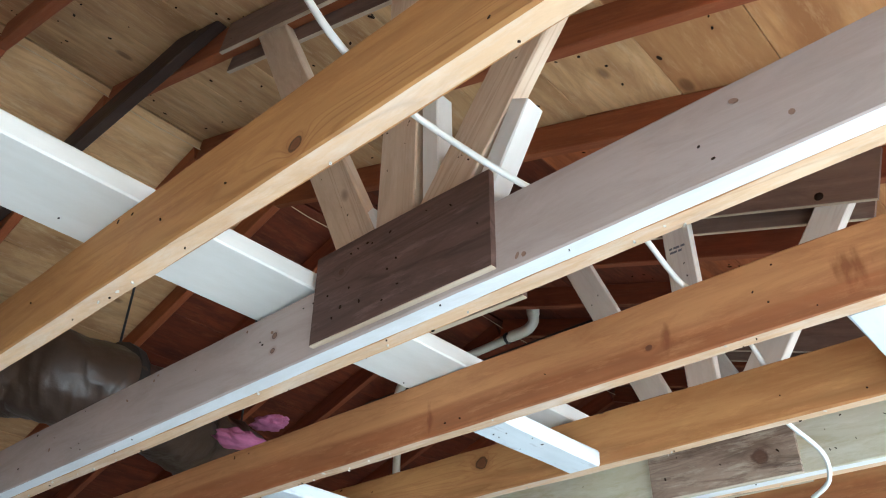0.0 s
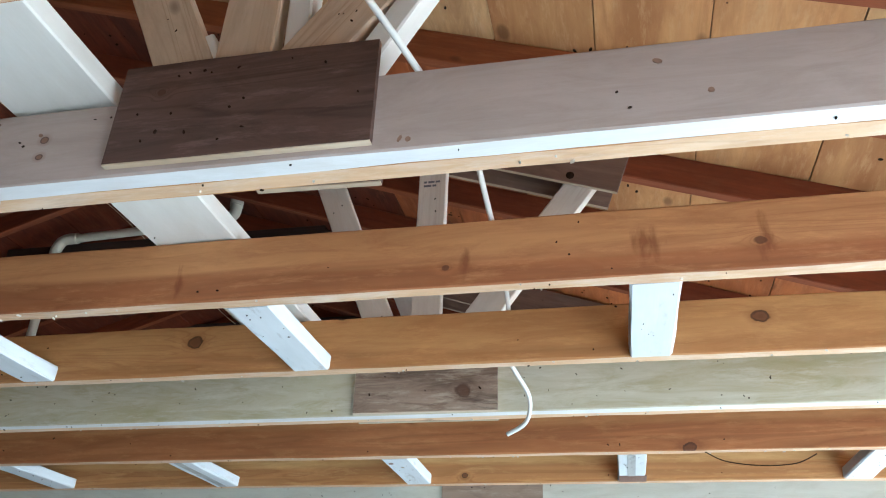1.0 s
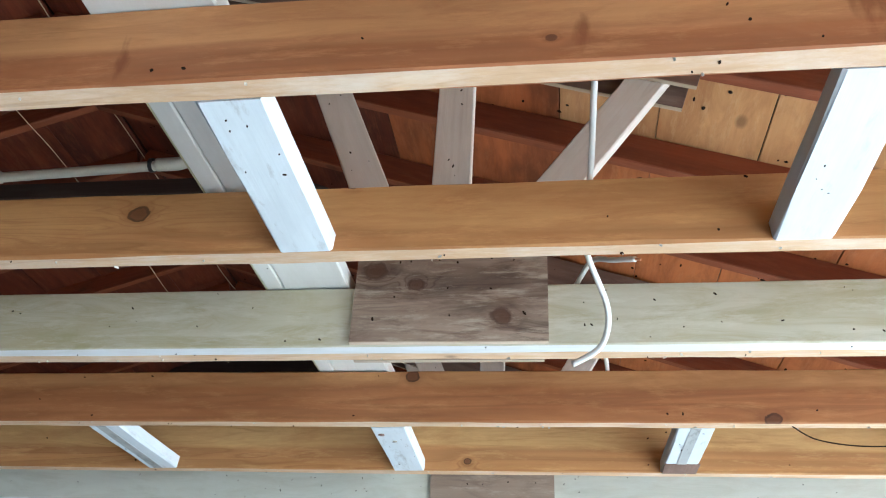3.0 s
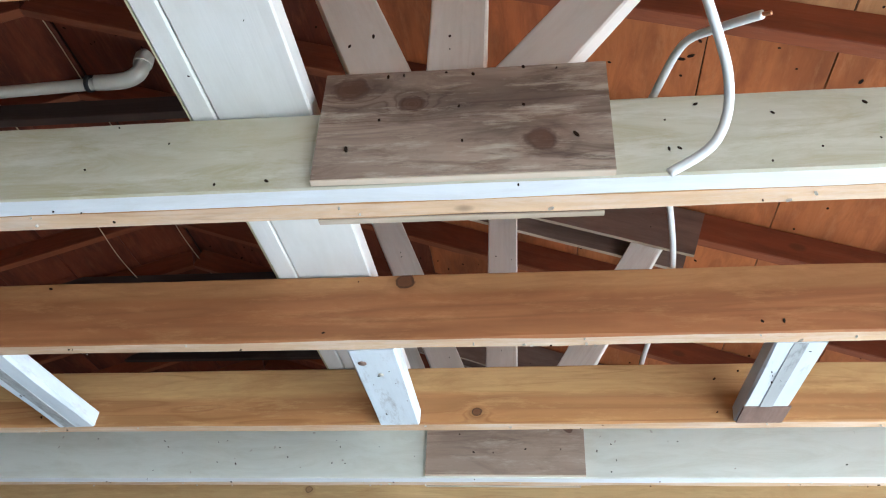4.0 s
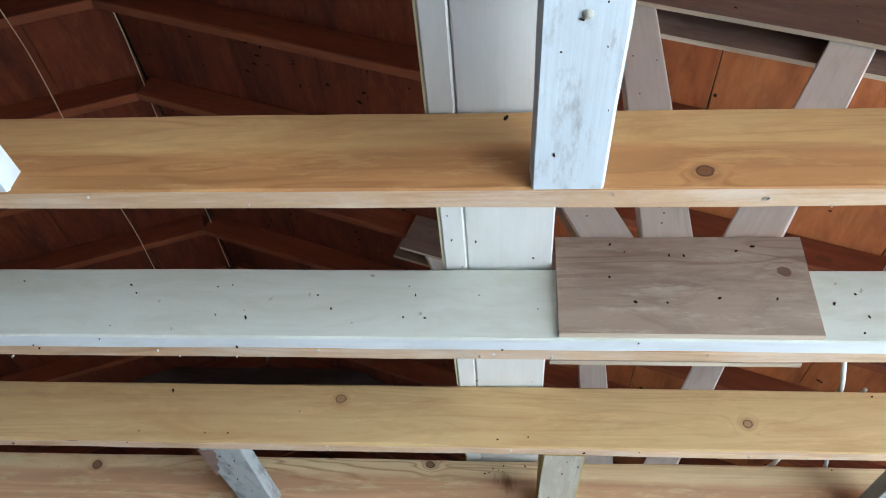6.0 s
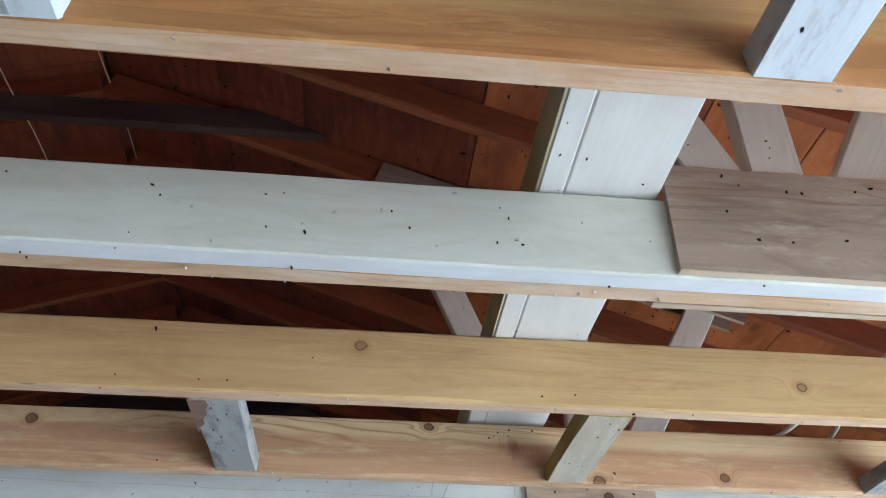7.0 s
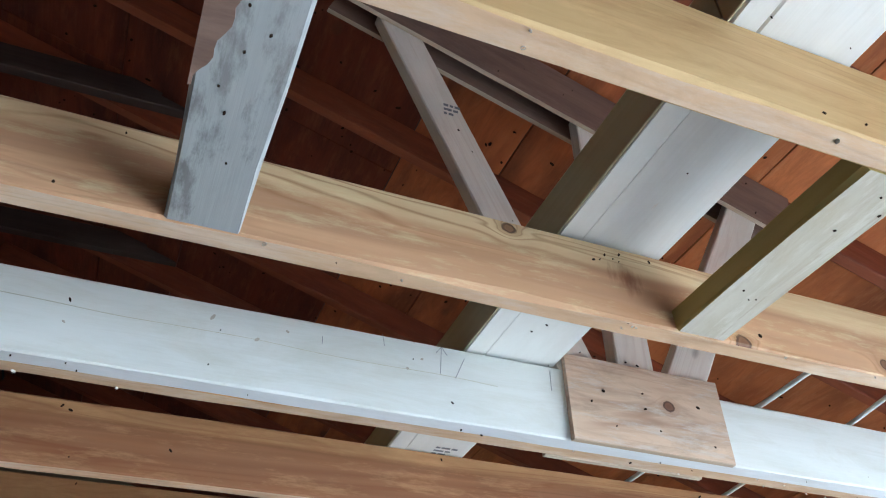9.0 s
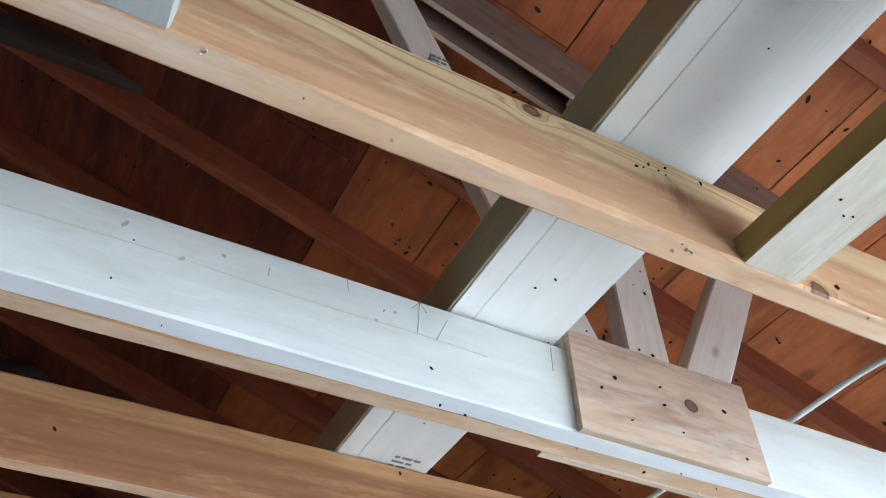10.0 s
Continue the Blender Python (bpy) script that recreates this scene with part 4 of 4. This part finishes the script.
# ---- faded grey print on the timber: unreadable, plain bars ----
def print_bars(parent, origin, xdir, zdir, rows):
    x, z = Vector(xdir).normalized(), Vector(zdir).normalized()
    out = x.cross(z)
    for r_, (u, widths) in enumerate(rows):
        s0 = 0.0
        for w in widths:
            o = Vector(origin) + x * s0 + z * u + out * 0.0008
            vs = [o + x * p + z * q + out * d for d in (0, 0.0006) for p, q in ((0, 0), (w, 0), (w, 0.007), (0, 0.007))]
            mesh_object("print_bar", [tuple(q) for q in vs], [(4, 5, 6, 7), (0, 1, 5, 4), (1, 2, 6, 5), (2, 3, 7, 6), (3, 0, 4, 7)], M_ink, parent)
            s0 += w + 0.004


trusses = {round((o.children[0].matrix_world.translation.y - 0.006) / 1.2192): o for o in scene.objects if o.name.startswith("roof_truss")}
print_bars(trusses[3], (0.475, J(9) - 0.0375, 3.19), (1, 0, 0), (0, 0, 1), ((0.0, (0.012, 0.008, 0.014)), (-0.014, (0.02, 0.012)), (-0.028, (0.008, 0.012))))
print_bars(trusses[1], (0.85, J(3) - 0.0375, 3.15), (1, 0, 0), (0, 0, 1), ((0.0, (0.01, 0.02, 0.014)), (-0.014, (0.024, 0.012))))
print_bars(sb, (0.61, 4.085, SBZ - 0.0002), (1, 0, 0), (0, -1, 0), ((0.0, (0.01, 0.02, 0.014)), (-0.016, (0.024, 0.012)), (-0.032, (0.012, 0.018))))

# ---- flexible duct and torn insulation under the far slope ----
def flex_duct(pts, r):
    d = thing("flexible_duct", "dark grey-brown sagging flexible duct with wrinkled film", "duct")
    ob = tube("sleeve", pts, r, M_duct, d, sides=48, steps=22)
    for v in ob.data.vertices:
        c = v.co.copy()
        v.co += Vector((noise.noise(c * 6), noise.noise(c * 6 + Vector((9, 0, 0))), noise.noise(c * 6 + Vector((0, 9, 0))))) * 0.03
        w = abs(noise.noise(Vector((c.x * 14 + c.y * 14, c.y * 9, c.z * 7)))) + 0.5 * abs(noise.noise(c * 24)) + 0.25 * noise.noise(c * 50)
        v.co += Vector((0.45, -0.6, -0.66)) * (w - 0.25) * 0.028
    return d


duct = flex_duct([(-1.148, 0.135, 2.965), (-1.112, 0.17, 2.96), (-1.02, 0.27, 2.95), (-1.014, 0.50, 2.94), (-1.108, 0.75, 2.95), (-1.282, 1.05, 2.96), (-1.456, 1.30, 3.0)], 0.165)
tube("inner_pipe", [(-1.471, -0.16, 3.02), (-1.307, -0.01, 2.99), (-1.164, 0.12, 2.97)], 0.10, M_duct, duct, sides=20)
tube("collar", [(-1.2, 0.085, 2.972), (-1.154, 0.13, 2.966)], 0.128, M_foil, duct, "blue-grey collar", sides=18)
tube("strap", [(-1.001, 0.40, 2.945), (-1.01, 0.44, 2.945)], 0.185, M_black, duct, "dark strap", sides=18)
tube("hanger", [(-1.006, 0.42, 3.10), (-1.006, 0.42, 3.5), (-1.006, 0.42, 3.83)], 0.005, M_black, duct, "dark hanging strap", sides=6)
tube("hanger", [(-1.299, 1.2, 3.10), (-1.299, 1.2, 3.5), (-1.299, 1.2, 3.71)], 0.005, M_black, duct, "dark hanging strap", sides=6)


def batt(c, size, seed):
    bm = bmesh.new()
    bmesh.ops.create_icosphere(bm, subdivisions=4, radius=1.0)
    for v in bm.verts:
        p = v.co.copy()
        k = 1 + 0.35 * noise.noise(p * 2.2 + Vector((seed, 0, 0))) + 0.22 * noise.noise(p * 6 + Vector((0, seed, 0)))
        v.co = Vector((p.x * size[0], p.y * size[1], p.z * size[2])) * k + Vector(c)
    me_ = bpy.data.meshes.new("insulation_batt")
    bm.to_mesh(me_)
    bm.free()
    me_.materials.append(M_pink)
    me_.shade_smooth()
    return tagged(new("insulation_batt", me_), "torn scrap of pink fibre insulation draped on the duct", "insulation", "scraps of insulation")


batt((-0.72, 0.82, 2.80), (0.06, 0.10, 0.028), 1)
batt((-1.41, 1.18, 2.84), (0.13, 0.09, 0.05), 4)
batt((-0.97, 1.12, 3.02), (0.085, 0.06, 0.022), 7)

# ---- bare strips on two of the painted blocks ----
for o in [q for q in scene.objects if q.name.startswith("joist_block")]:
    blk = o.children[0]
    p = blk.matrix_world.translation
    if abs(p.x - (1.396 + 0.092)) < 0.01 and 1.6 < p.y < 1.8:
        stick("bare_strip", (p.x - 0.036, p.y, JZ - 0.0022), (p.x - 0.036, J(5) - 0.002, JZ - 0.0022), 0.026, 0.002, M_block_grey, o, "bare grey strip", ch=0.0004, rough=0.0002)
        stick("bare_end", (p.x + 0.0012, J(5) - 0.085, JZ - 0.0032), (p.x + 0.0012, J(5) - 0.001, JZ - 0.0032), 0.094, 0.004, M_plate, o, "bare brown end", ch=0.0006, rough=0.0002)
    if abs(p.x - (-0.146 + 0.092)) < 0.01 and 1.6 < p.y < 1.8:
        stick("bare_strip", (p.x - 0.042, p.y, JZ - 0.0022), (p.x - 0.042, J(5) - 0.002, JZ - 0.0022), 0.028, 0.002, M_block_grey, o, "bare grey strip", ch=0.0004, rough=0.0002)

# ---- split edge of the grey block, and a row of nails beside the strongback ----
for o in [q for q in scene.objects if q.name.startswith("joist_block")]:
    p = o.children[0].matrix_world.translation
    if abs(p.x - (-0.063 + 0.092)) < 0.01 and p.y > 2.5:
        vs, fs = [], []
        for i in range(15):
            y = J(7) + 0.040 + 0.0105 * i
            w = 0.036 * (1 - (i / 14.5) ** 1.6) + 0.010 * noise.noise(Vector((i * 0.37, 4.2, 0)))
            for x, z in ((p.x - 0.0935, JZ + 0.014), (p.x - 0.0935, JZ - 0.0032), (p.x - 0.0935 + max(0.003, w), JZ - 0.0024), (p.x - 0.0935 + max(0.003, w), JZ + 0.014)):
                vs.append((x, y, z))
        for i in range(14):
            for q in range(4):
                fs.append((4 * i + q, 4 * i + (q + 1) % 4, 4 * i + 4 + (q + 1) % 4, 4 * i + 4 + q))
        fs += [(3, 2, 1, 0), (56, 57, 58, 59)]
        mesh_object("split_edge", vs, fs, M_plate, o, "torn brown splinters")

# ---- long drying check in the white chord ----
M_pencil = plain("pencil_grey", (0.27, 0.28, 0.30), 0.8)
M_check = plain("olive_check", (0.50, 0.48, 0.36), 0.9)
tube("drying_check", [(-1.09 + 0.11 * i, J(9) - 0.0396, 2.487 + 0.002 * math.sin(i * 1.9) - 0.0013 * i) for i in range(16)], 0.0005, M_check, trusses[3], "fine olive drying check", sides=5)
for xa, za, xb, zb in ((0.451, 2.528, 0.448, 2.473), (0.451, 2.528, 0.462, 2.512), (0.451, 2.528, 0.44, 2.514), (0.23, 2.504, 0.23, 2.49), (0.338, 2.532, 0.342, 2.508),
                       (0.496, 2.512, 0.477, 2.469), (0.674, 2.521, 0.673, 2.479)):
    tube("pencil_stroke", [(xa, J(9) - 0.0398, za), (xb, J(9) - 0.0398, zb)], 0.0006, M_pencil, trusses[3], "grey pencil stroke", sides=5)

# ---- thin wire hanging below a joist ----
hw = thing("wire", "thin dark bent wire hanging from a joist", "wire")
tube("strand", [(1.658, J(4) + 0.02, 2.394), (1.718, J(4) + 0.05, 2.372), (1.818, J(4) + 0.06, 2.360), (1.918, J(4) + 0.05, 2.362), (1.978, J(4) + 0.03, 2.385)], 0.0018, M_hole, hw, sides=5)

# ---- white pipe cap that shows over the old tie ----
tube("cap", [(-1.165, 2.578, 3.735), (-1.165, 2.572, 3.735), (-1.165, 2.555, 3.733), (-1.165, 2.542, 3.732)], 0.026, M_cable, vp, "round white cap", sides=14)
tube("stub", [(-1.165, 2.60, 3.736), (-1.165, 2.55, 3.733)], 0.018, M_cable, vp, sides=12)
